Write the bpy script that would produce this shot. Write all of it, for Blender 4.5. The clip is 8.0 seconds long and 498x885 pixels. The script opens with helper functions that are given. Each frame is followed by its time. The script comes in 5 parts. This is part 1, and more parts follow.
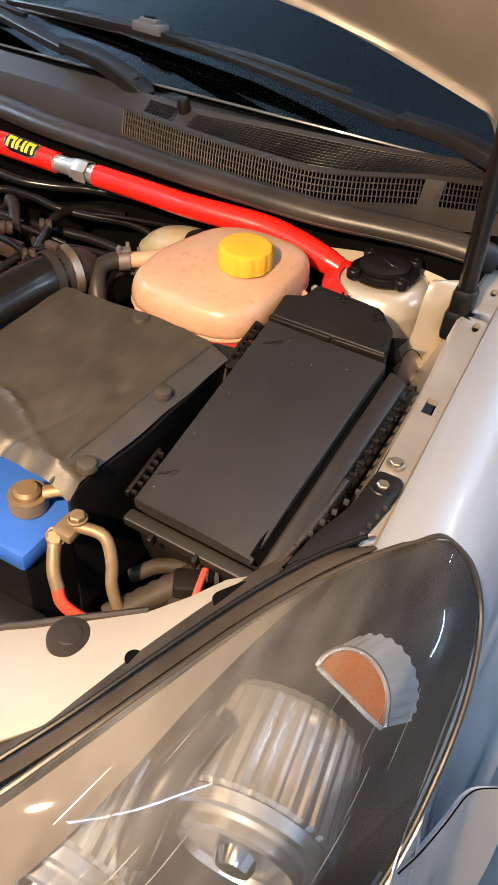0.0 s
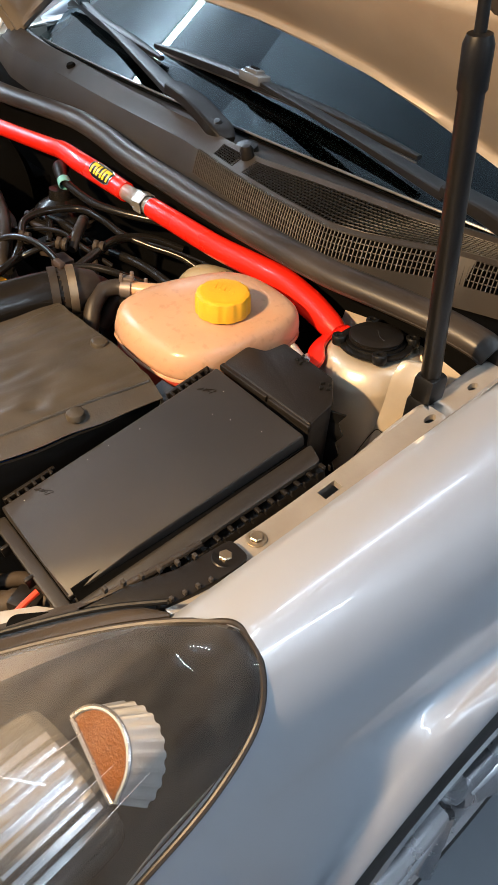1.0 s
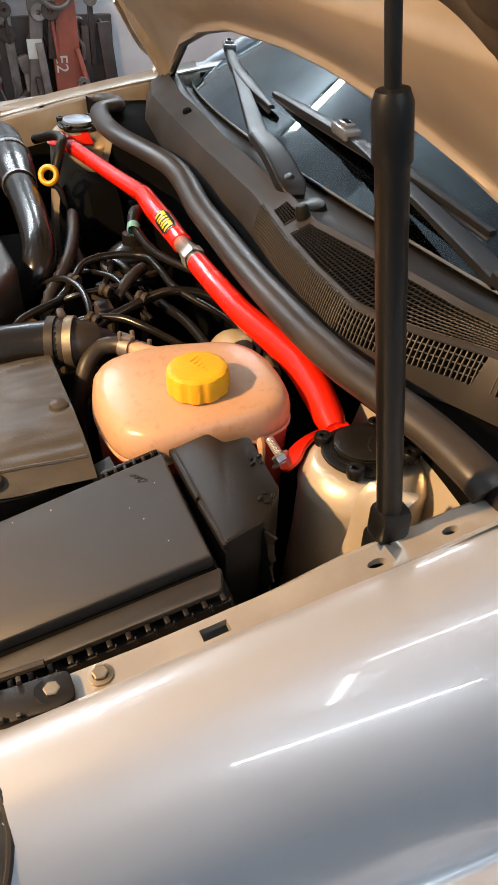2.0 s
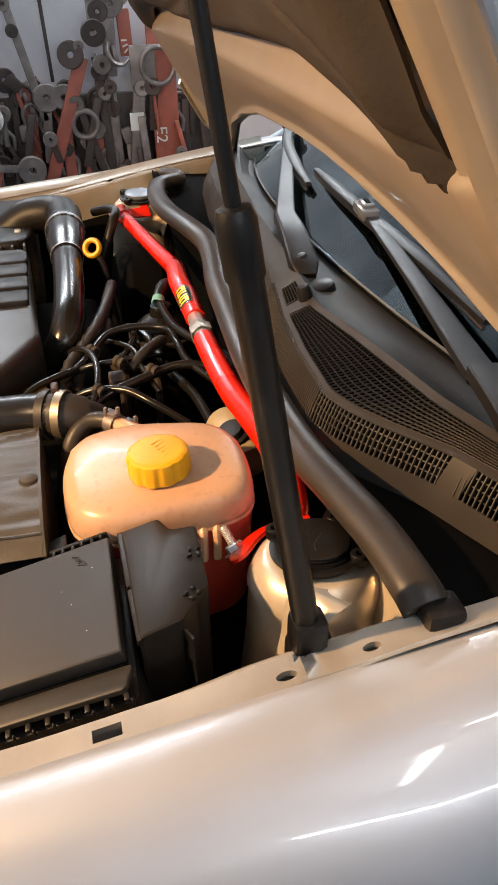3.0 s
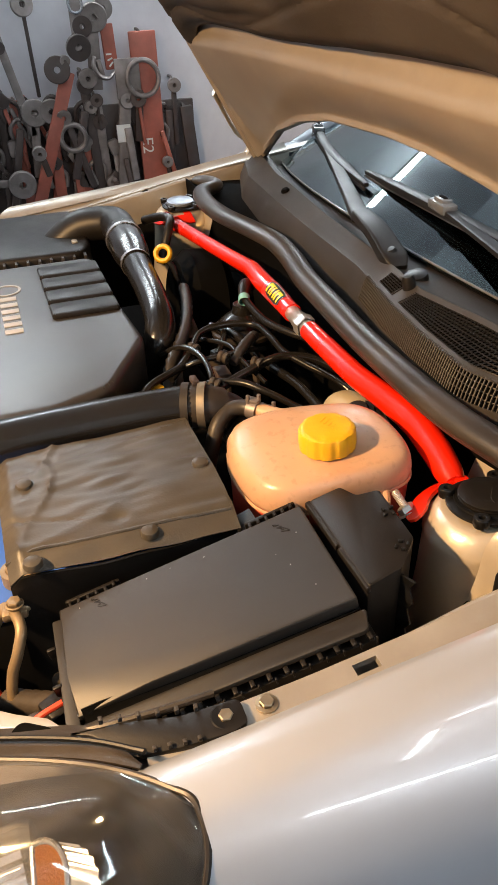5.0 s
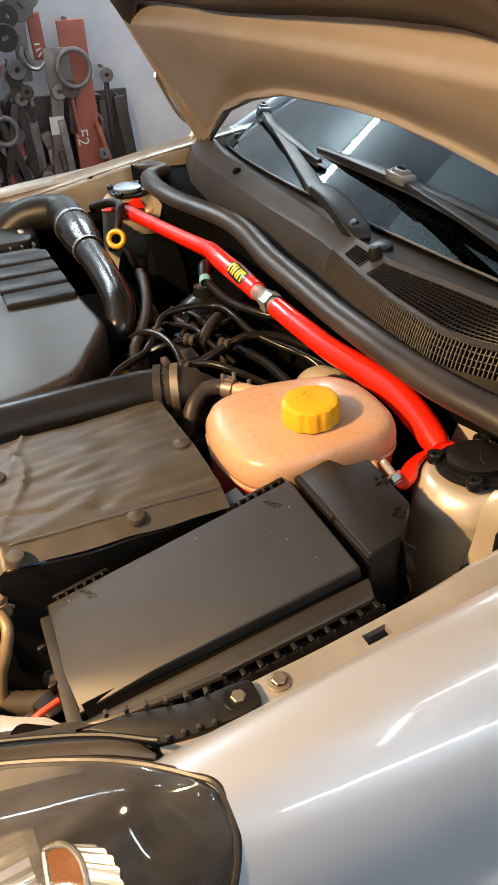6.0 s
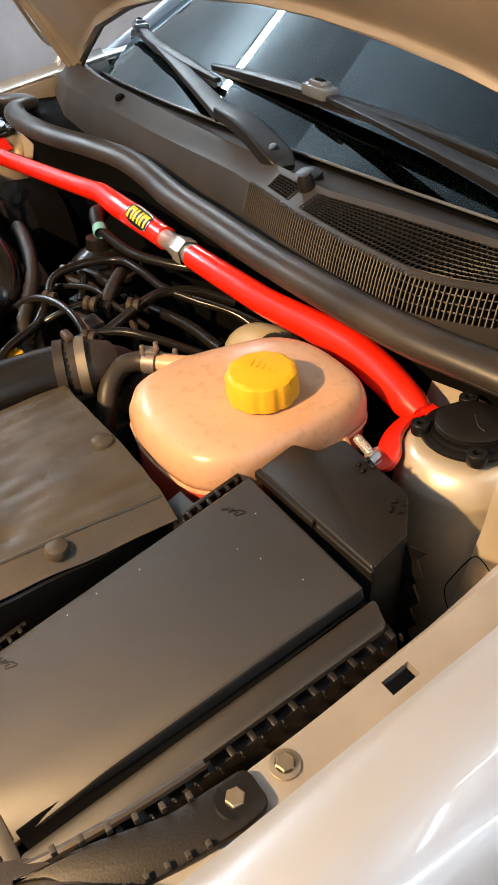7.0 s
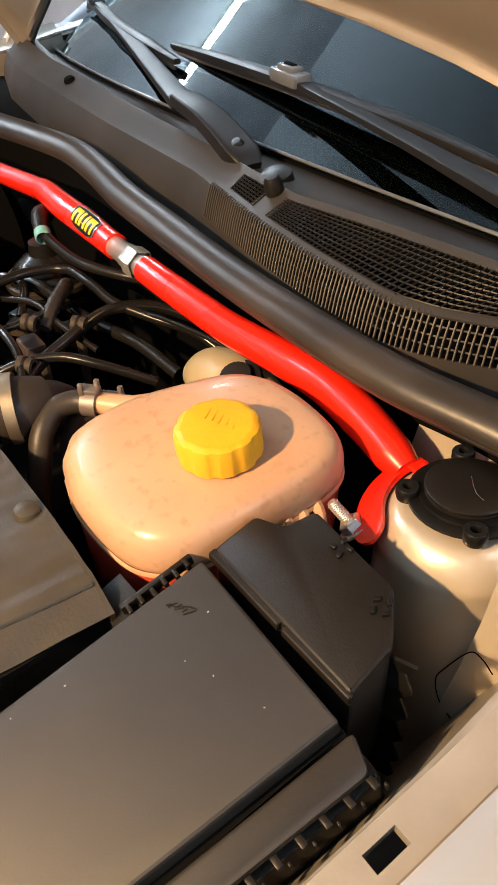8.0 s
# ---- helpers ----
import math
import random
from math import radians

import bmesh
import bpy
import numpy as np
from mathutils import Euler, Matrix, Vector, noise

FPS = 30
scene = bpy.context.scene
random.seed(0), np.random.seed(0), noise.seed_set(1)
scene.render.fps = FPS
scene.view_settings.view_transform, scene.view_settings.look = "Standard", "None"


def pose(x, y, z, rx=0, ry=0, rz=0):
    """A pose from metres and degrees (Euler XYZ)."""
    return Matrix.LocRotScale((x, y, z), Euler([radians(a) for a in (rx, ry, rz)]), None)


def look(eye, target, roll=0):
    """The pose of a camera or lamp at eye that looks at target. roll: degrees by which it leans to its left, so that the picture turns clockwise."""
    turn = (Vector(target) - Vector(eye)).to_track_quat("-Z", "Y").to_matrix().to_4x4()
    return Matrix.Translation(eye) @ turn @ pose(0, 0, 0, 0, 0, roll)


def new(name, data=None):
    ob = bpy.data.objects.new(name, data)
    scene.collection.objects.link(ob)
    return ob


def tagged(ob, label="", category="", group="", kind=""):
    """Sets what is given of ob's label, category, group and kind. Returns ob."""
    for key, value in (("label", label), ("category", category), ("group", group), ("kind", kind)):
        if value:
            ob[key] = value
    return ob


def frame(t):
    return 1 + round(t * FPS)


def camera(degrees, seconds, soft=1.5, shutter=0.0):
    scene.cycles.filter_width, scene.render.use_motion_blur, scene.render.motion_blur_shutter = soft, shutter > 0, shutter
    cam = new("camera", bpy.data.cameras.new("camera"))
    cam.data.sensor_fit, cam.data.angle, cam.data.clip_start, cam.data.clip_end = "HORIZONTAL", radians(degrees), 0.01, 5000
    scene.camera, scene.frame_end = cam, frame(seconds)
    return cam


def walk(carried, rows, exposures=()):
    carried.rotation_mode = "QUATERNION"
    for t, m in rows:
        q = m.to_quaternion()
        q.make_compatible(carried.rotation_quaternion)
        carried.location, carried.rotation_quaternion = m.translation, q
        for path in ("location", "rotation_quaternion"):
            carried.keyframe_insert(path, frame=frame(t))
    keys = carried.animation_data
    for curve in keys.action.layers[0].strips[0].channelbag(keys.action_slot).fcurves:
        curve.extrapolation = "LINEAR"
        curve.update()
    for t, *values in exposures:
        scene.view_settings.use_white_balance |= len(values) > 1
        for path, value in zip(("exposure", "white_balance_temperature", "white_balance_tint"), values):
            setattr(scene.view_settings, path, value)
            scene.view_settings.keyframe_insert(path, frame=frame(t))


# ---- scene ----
cam = camera(37.7, 8.0)
PATH = [
    (0, (0.747, -0.737, 1.235), (0.123, 0.624, -0.091), 5.9),
    (0.5, (0.891, -0.651, 1.24), (0.002, 0.576, -0.065), 5.2),
    (1, (0.946, -0.552, 1.249), (-0.16, 0.517, -0.03), 5.0),
    (1.5, (0.951, -0.421, 1.242), (-0.34, 0.463, -0.004), 4.8),
    (1.7, (0.955, -0.372, 1.237), (-0.403, 0.416, -0.001), 3.8),
    (2.8, (0.99, -0.181, 1.252), (-0.587, 0.265, 0.105), -0.6),
    (3, (0.982, -0.168, 1.259), (-0.628, 0.245, 0.146), -0.7),
    (3.5, (1.013, -0.12, 1.274), (-0.649, 0.211, 0.211), -0.8),
    (4, (1.018, -0.159, 1.261), (-0.647, 0.169, 0.203), -1.3),
    (4.5, (0.996, -0.31, 1.265), (-0.626, 0.135, 0.183), -1.4),
    (5, (0.991, -0.384, 1.276), (-0.591, 0.151, 0.176), -1.8),
    (5.2, (0.989, -0.382, 1.274), (-0.581, 0.187, 0.173), -1.6),
    (6.3, (0.953, -0.452, 1.239), (-0.52, 0.272, 0.097), -2.6),
    (6.5, (0.933, -0.474, 1.23), (-0.49, 0.288, 0.048), -2.8),
    (7, (0.829, -0.384, 1.193), (-0.489, 0.472, -0.044), -2.8),
    (7.5, (0.774, -0.302, 1.166), (-0.46, 0.592, -0.129), -2.3),
    (8, (0.748, -0.308, 1.18), (-0.508, 0.571, -0.105), -2.0),
]
# The phone's own white balance drifts as the lamps come and go.
BALANCE = [(0, -.03, 5500, 14), (1, -.06, 6000, 12), (3, -.06, 7000, 19), (4.5, -.08, 6950, 18), (6.3, -.08, 6550, 12), (8, .06, 6400, 14)]
walk(cam, [(t, look(eye, target, roll)) for t, eye, target, roll in PATH], BALANCE)

# ---- world and lights ----
world = bpy.data.worlds.new("garage_air")
scene.world = world
world.use_nodes = True
world.node_tree.nodes["Background"].inputs[0].default_value = (0.60, 0.72, 0.90, 1)
world.node_tree.nodes["Background"].inputs[1].default_value = 0.005
scene.view_settings.exposure = 0.0


def lamp(name, kind, place, target, watts, colour, size=0.1, spread=120):
    data = bpy.data.lights.new(name, kind)
    data.energy, data.color = watts, colour
    if kind == "AREA":
        data.shape, data.size = "DISK", size
    else:
        data.shadow_soft_size = size
    if kind == "SPOT":
        data.spot_size, data.spot_blend = radians(spread), 0.6
    ob = new(name, data)
    ob.matrix_world = look(place, target)
    return ob


# One warm work light stands in front of the car.
lamp("work_lamp_light", "SPOT", (0.51, -1.17, 1.62), (0.35, -0.05, 0.9), 165, (1.0, 0.64, 0.30), 0.025, 120)


# ---- materials ----
def mat(name, colour, rough=0.5, metal=0.0, vary=0.25, scale=18.0, bump=0.15, fine=260.0, coat=0.0, dust=None, dusty=0.0, spec=0.5):
    """A surface with stains at one scale, grain at another, and dust lying in patches."""
    m = bpy.data.materials.new(name)
    m.use_nodes = True
    nt = m.node_tree
    b = nt.nodes["Principled BSDF"]
    link = nt.links.new
    co = nt.nodes.new("ShaderNodeTexCoord")
    n1 = nt.nodes.new("ShaderNodeTexNoise")
    n1.inputs["Scale"].default_value, n1.inputs["Detail"].default_value, n1.inputs["Roughness"].default_value = scale, 6, 0.62
    n2 = nt.nodes.new("ShaderNodeTexNoise")
    n2.inputs["Scale"].default_value, n2.inputs["Detail"].default_value = fine, 3
    link(co.outputs["Object"], n1.inputs["Vector"])
    link(co.outputs["Object"], n2.inputs["Vector"])
    mix = nt.nodes.new("ShaderNodeMix")
    mix.data_type = "RGBA"
    mix.inputs[6].default_value = (*[c * (1 - vary) for c in colour], 1)
    mix.inputs[7].default_value = (*[min(1, c * (1 + vary)) for c in colour], 1)
    link(n1.outputs["Fac"], mix.inputs[0])
    out = mix.outputs[2]
    if dust:
        ramp = nt.nodes.new("ShaderNodeMapRange")
        ramp.inputs[1].default_value, ramp.inputs[2].default_value = 0.36, 0.68
        ramp.inputs[3].default_value, ramp.inputs[4].default_value = dusty * 0.35, dusty
        n3 = nt.nodes.new("ShaderNodeTexNoise")
        n3.inputs["Scale"].default_value, n3.inputs["Detail"].default_value = scale * 0.6, 8
        link(co.outputs["Object"], n3.inputs["Vector"])
        link(n3.outputs["Fac"], ramp.inputs[0])
        mx = nt.nodes.new("ShaderNodeMix")
        mx.data_type = "RGBA"
        mx.inputs[7].default_value = (*dust, 1)
        link(ramp.outputs[0], mx.inputs[0])
        link(out, mx.inputs[6])
        out = mx.outputs[2]
    link(out, b.inputs["Base Color"])
    rr = nt.nodes.new("ShaderNodeMapRange")
    rr.inputs[3].default_value, rr.inputs[4].default_value = max(0.02, rough * 0.78), min(1, rough * 1.25)
    link(n1.outputs["Fac"], rr.inputs[0])
    link(rr.outputs[0], b.inputs["Roughness"])
    b.inputs["Metallic"].default_value = metal
    b.inputs["Specular IOR Level"].default_value = spec
    b.inputs["Coat Weight"].default_value = coat
    b.inputs["Coat Roughness"].default_value = 0.05
    if bump:
        bp = nt.nodes.new("ShaderNodeBump")
        bp.inputs["Strength"].default_value, bp.inputs["Distance"].default_value = bump, 0.001
        link(n2.outputs["Fac"], bp.inputs["Height"])
        link(bp.outputs[0], b.inputs["Normal"])
    return m


def glass(name, tint, gloss_rough=0.02, ior=1.5, tinted=0.25):
    """Clear sheet: lets light straight through and mirrors more towards grazing."""
    m = bpy.data.materials.new(name)
    m.use_nodes = True
    nt = m.node_tree
    nt.nodes.remove(nt.nodes["Principled BSDF"])
    tr, gl, mx, fr = (nt.nodes.new(n) for n in ("ShaderNodeBsdfTransparent", "ShaderNodeBsdfGlossy", "ShaderNodeMixShader", "ShaderNodeFresnel"))
    tr.inputs[0].default_value = (*tint, 1)
    gl.inputs["Color"].default_value = (0.86, 0.98, 1.0, 1)
    gl.inputs["Roughness"].default_value = gloss_rough
    fr.inputs[0].default_value = ior
    nt.links.new(fr.outputs[0], mx.inputs[0])
    nt.links.new(tr.outputs[0], mx.inputs[1])
    nt.links.new(gl.outputs[0], mx.inputs[2])
    nt.links.new(mx.outputs[0], nt.nodes["Material Output"].inputs[0])
    return m


def glow(name, colour, power):
    m = bpy.data.materials.new(name)
    m.use_nodes = True
    b = m.node_tree.nodes["Principled BSDF"]
    b.inputs["Base Color"].default_value = (*colour, 1)
    b.inputs["Emission Color"].default_value = (*colour, 1)
    b.inputs["Emission Strength"].default_value = power
    return m


DUST = (0.20, 0.155, 0.115)
PAINT = mat("silver_paint", (0.44, 0.465, 0.505), 0.36, 0.36, 0.05, 6, 0.02, 900, 1.0)
PAINT_IN = mat("silver_paint_dusty", (0.47, 0.44, 0.39), 0.36, 0.45, 0.22, 18, 0.08, 300, 0.2, DUST, 0.38)
TOWER = mat("bare_dusty_metal", (0.68, 0.60, 0.48), 0.30, 0.45, 0.18, 16, 0.10, 260, 0.0, (0.32, 0.25, 0.17), 0.22)
FRAME_IN = mat("dusty_bonnet_frame_paint", (0.35, 0.305, 0.25), 0.42, 0.35, 0.25, 10, 0.08, 300, 0.1, DUST, 0.42)
PAINT_FRONT = mat("silver_paint_panel", (0.42, 0.38, 0.32), 0.42, 0.2, 0.12, 14, 0.06, 300, 0.2, DUST, 0.22)
PLASTIC = mat("dusty_black_plastic", (0.0060, 0.0055, 0.0053), 0.42, 0, 0.35, 22, 0.12, 700, 0, DUST, 0.034, 0.28)
PLASTIC_LID = mat("satin_black_plastic", (0.0065, 0.006, 0.0055), 0.52, 0, 0.6, 12, 0.045, 1100, 0, DUST, 0.055, 0.70)
PLASTIC_DARK = mat("clean_black_plastic", (0.006, 0.006, 0.0062), 0.38, 0, 0.2, 22, 0.1, 420, 0, None, 0, 0.3)
COWL = mat("grained_grey_plastic", (0.019, 0.0185, 0.0185), 0.50, 0, 0.30, 9, 0.10, 800, 0, DUST, 0.13, 0.35)
GRILLE = mat("grille_plastic", (0.014, 0.013, 0.012), 0.48, 0, 0.3, 20, 0.1, 400, 0, DUST, 0.11, 0.35)
RUBBER = mat("black_rubber", (0.009, 0.0085, 0.0082), 0.38, 0, 0.45, 14, 0.15, 160, 0, DUST, 0.20, 0.45)
HOSE = mat("rubber_hose", (0.007, 0.007, 0.007), 0.22, 0, 0.3, 20, 0.05, 250, 0, DUST, 0.03, 0.45)
HOSE_DULL = mat("weathered_hose", (0.011, 0.010, 0.0095), 0.46, 0, 0.35, 30, 0.2, 250, 0, DUST, 0.13, 0.4)
RED = mat("red_powder_coat", (0.78, 0.018, 0.004), 0.26, 0, 0.06, 10, 0.03, 300, 0.5)
STEEL = mat("bright_steel", (0.66, 0.64, 0.61), 0.30, 0.75, 0.15, 40, 0.08, 300)
ZINC = mat("zinc_plate", (0.55, 0.46, 0.33), 0.38, 0.9, 0.25, 50, 0.1, 300, 0, DUST, 0.3)
CHROME = mat("chrome", (0.86, 0.86, 0.88), 0.13, 1.0, 0.05, 20, 0.0, 300)
CLIP_GREY = mat("glossy_grey_plastic", (0.105, 0.112, 0.122), 0.24, 0, 0.1, 30, 0.02, 300, 0.4)
REFLECTOR = mat("satin_reflector", (0.84, 0.87, 0.92), 0.24, 0.85, 0.10, 30, 0.0, 300)
WIPER = mat("faded_black_plastic", (0.007, 0.007, 0.0072), 0.42, 0, 0.3, 14, 0.08, 500, 0, DUST, 0.025, 0.3)
YELLOW = mat("yellow_plastic", (0.80, 0.42, 0.008), 0.42, 0, 0.12, 60, 0.2, 300, 0, (0.35, 0.18, 0.03), 0.22)
BLUE = mat("blue_plastic", (0.035, 0.12, 0.50), 0.40, 0, 0.12, 30, 0.1, 300)
SHIELD = mat("brown_heat_felt", (0.031, 0.026, 0.0185), 0.45, 0, 0.45, 24, 0.20, 420, 0, (0.22, 0.185, 0.135), 0.17, 0.5)
LINER = mat("brown_bonnet_felt", (0.027, 0.022, 0.018), 0.68, 0, 0.4, 9, 0.4, 220, 0, DUST, 0.09, 0.3)
CABLE = mat("taped_cable", (0.018, 0.014, 0.011), 0.6, 0, 0.4, 60, 0.4, 180, 0, DUST, 0.20, 0.3)
BRASS = mat("tarnished_brass", (0.30, 0.21, 0.11), 0.46, 0.45, 0.35, 60, 0.25, 240, 0, DUST, 0.35)
CABLE_RED = mat("red_cable", (0.75, 0.07, 0.03), 0.4, 0, 0.1)
AMBER = mat("amber_plastic", (0.17, 0.056, 0.0008), 0.22, 0, 0.45, 60, 0.9, 420, 0.0, None, 0, 0.2)
HL_DARK = mat("headlight_bezel", (0.006, 0.008, 0.012), 0.40, 0, 0.2, 8, 0.0, 300, 0, None, 0, 0.35)
# Near-black that puts the shade of holes, gaps and hollows into colour.
BLACK = mat("deep_shade_black", (0.003, 0.003, 0.003), 0.9, 0, 0.2, 20, 0.0, 260, 0, None, 0, 0.05)
FLOOR = mat("painted_concrete", (0.17, 0.19, 0.22), 0.42, 0, 0.25, 2.2, 0.25, 60, 0, (0.10, 0.10, 0.09), 0.25)
WALL = mat("grey_plaster", (0.84, 0.81, 0.87), 0.55, 0, 0.22, 5.0, 0.3, 60, 0, (0.20, 0.19, 0.22), 0.40)
WALL_PALE = mat("pale_plaster", (0.72, 0.74, 0.75), 0.75, 0, 0.08, 2.0, 0.3, 60)
CEILING = mat("ceiling_paint", (0.60, 0.62, 0.66), 0.85, 0, 0.08, 1.5, 0.2, 40)
TOOL_RED = mat("rusty_red_paint", (0.46, 0.115, 0.075), 0.55, 0, 0.35, 24, 0.3, 200, 0, (0.12, 0.06, 0.042), 0.45)
TOOL_GREY = mat("oily_steel", (0.34, 0.30, 0.285), 0.45, 0.5, 0.5, 24, 0.3, 200, 0, (0.09, 0.065, 0.055), 0.6)
TOOL_DARK = mat("blackened_steel", (0.070, 0.060, 0.058), 0.5, 0.4, 0.4, 30, 0.3, 200, 0, (0.09, 0.045, 0.03), 0.4)
WHITE = mat("white_label", (0.75, 0.74, 0.70), 0.6, 0, 0.08)
GLASS = glass("windscreen_glass", (0.60, 0.66, 0.66), 0.03, 1.62)


def haze(m, amount):
    """Sandblasted plastic: a thin veil that scatters light, with finer scratches."""
    nt = m.node_tree
    out = nt.nodes["Material Output"]
    base = out.inputs[0].links[0].from_socket
    df, mx, no, mr, co = (nt.nodes.new(n) for n in ("ShaderNodeBsdfDiffuse", "ShaderNodeMixShader", "ShaderNodeTexNoise", "ShaderNodeMapRange", "ShaderNodeTexCoord"))
    mp = nt.nodes.new("ShaderNodeMapping")
    mp.inputs["Scale"].default_value = (34, 7, 16)
    mp.inputs["Rotation"].default_value = (0, 0, 0.6)
    no.inputs["Scale"].default_value, no.inputs["Detail"].default_value = 1.0, 4
    df.inputs[0].default_value = (0.80, 0.76, 0.70, 1)
    mr.inputs[1].default_value, mr.inputs[2].default_value, mr.inputs[3].default_value, mr.inputs[4].default_value = 0.35, 0.75, amount * 0.5, amount * 1.6
    nt.links.new(co.outputs["Object"], mp.inputs[0])
    nt.links.new(mp.outputs[0], no.inputs["Vector"])
    nt.links.new(no.outputs["Fac"], mr.inputs[0])
    # Strongest towards the inner edge, fading outwards along x.
    ax, inner_fade, mul = (nt.nodes.new(n) for n in ("ShaderNodeSeparateXYZ", "ShaderNodeMapRange", "ShaderNodeMath"))
    inner_fade.inputs[1].default_value, inner_fade.inputs[2].default_value, inner_fade.inputs[3].default_value, inner_fade.inputs[4].default_value = 0.66, 0.745, 1.0, 0.30
    mul.operation = "MULTIPLY"
    nt.links.new(co.outputs["Object"], ax.inputs[0])
    nt.links.new(ax.outputs["X"], inner_fade.inputs[0])
    nt.links.new(mr.outputs[0], mul.inputs[0])
    nt.links.new(inner_fade.outputs[0], mul.inputs[1])
    nt.links.new(mul.outputs[0], mx.inputs[0])
    nt.links.new(base, mx.inputs[1])
    nt.links.new(df.outputs[0], mx.inputs[2])
    nt.links.new(mx.outputs[0], out.inputs[0])
    return m


LENS_OLD = haze(glass("hazed_headlight_lens", (0.94, 0.93, 0.91), 0.03, 1.46), 0.088)
TUBE_GLOW = glow("fluorescent_glow", (0.80, 0.93, 1.0), 52.0)
WALL_TUBE = glow("wall_tube_glow", (0.78, 0.94, 1.0), 115.0)
TYRE = mat("tyre_rubber", (0.018, 0.018, 0.018), 0.7, 0, 0.2, 30, 0.3, 200)
ALLOY = mat("alloy_wheel", (0.60, 0.60, 0.62), 0.26, 0.9, 0.06, 20, 0.0)


def tank_material():
    m = mat("clouded_tank_plastic", (0.56, 0.36, 0.23), 0.30, 0, 0.14, 14, 0.08, 500, 0.12, (0.52, 0.26, 0.15), 0.38)
    nt = m.node_tree
    spots, ramp, tone = (nt.nodes.new(n) for n in ("ShaderNodeTexNoise", "ShaderNodeMapRange", "ShaderNodeMix"))
    spots.inputs["Scale"].default_value, spots.inputs["Detail"].default_value = 120, 3
    ramp.inputs[1].default_value, ramp.inputs[2].default_value, ramp.inputs[4].default_value = 0.57, 0.70, 0.30
    tone.data_type = "RGBA"
    tone.inputs[7].default_value = (0.30, 0.17, 0.10, 1)
    base = nt.nodes["Principled BSDF"].inputs["Base Color"]
    nt.links.new(base.links[0].from_socket, tone.inputs[6])
    nt.links.new(nt.nodes["Texture Coordinate"].outputs["Object"], spots.inputs["Vector"])
    nt.links.new(spots.outputs["Fac"], ramp.inputs[0])
    nt.links.new(ramp.outputs[0], tone.inputs[0])
    nt.links.new(tone.outputs[2], base)
    b = m.node_tree.nodes["Principled BSDF"]
    b.inputs["Subsurface Weight"].default_value = 0.35
    b.inputs["Subsurface Radius"].default_value = (0.010, 0.006, 0.004)
    return m


TANK = tank_material()
TANK_RED = mat("tank_plastic_with_coolant", (0.50, 0.06, 0.035), 0.32, 0, 0.12, 14, 0.05, 500, 0.2)


# ---- mesh helpers ----
def part(name, bm, material, parent=None, label="", sharp=38, flat=False):
    """Links a bmesh as one mesh object, a part of its parent."""
    bmesh.ops.recalc_face_normals(bm, faces=bm.faces)
    for f in bm.faces:
        f.smooth = not flat
    for e in bm.edges:
        if len(e.link_faces) == 2 and e.calc_face_angle(0) > radians(sharp):
            e.smooth = False
    me = bpy.data.meshes.new(name)
    bm.to_mesh(me)
    bm.free()
    me.materials.append(material)
    ob = new(name, me)
    if parent:
        ob.parent = parent
        ob.matrix_parent_inverse = parent.matrix_basis.inverted()
    if label:
        tagged(ob, label)
    return ob


def thing(name, label, category, place=(0, 0, 0), group="", kind=""):
    ob = new(name)
    ob.empty_display_size = 0.05
    ob.location = place
    return tagged(ob, label, category, group, kind)


def box(c, s, bevel=0.003, m=None, seg=2):
    bm = bmesh.new()
    bmesh.ops.create_cube(bm, size=1)
    for v in bm.verts:
        v.co = Vector((v.co.x * s[0], v.co.y * s[1], v.co.z * s[2]))
    if bevel:
        bmesh.ops.bevel(bm, geom=list(bm.edges), offset=bevel, segments=seg, affect="EDGES", profile=0.5)
    bm.transform(Matrix.Translation(c) @ (m or Matrix()))
    return bm


def join(*bms):
    out = bmesh.new()
    for b in bms:
        me = bpy.data.meshes.new("tmp")
        b.to_mesh(me)
        b.free()
        out.from_mesh(me)
        bpy.data.meshes.remove(me)
    return out


def spline(pts, n=6):
    """A Catmull-Rom line through the points, n steps between each two."""
    p = [Vector(q) for q in pts]
    p = [2 * p[0] - p[1]] + p + [2 * p[-1] - p[-2]]
    out = []
    for i in range(1, len(p) - 2):
        a, b, c, d = p[i - 1 : i + 3]
        for k in range(n):
            t = k / n
            out.append(0.5 * (2 * b + (c - a) * t + (2 * a - 5 * b + 4 * c - d) * t * t + (3 * b - a - 3 * c + d) * t**3))
    return out + [p[-2]]


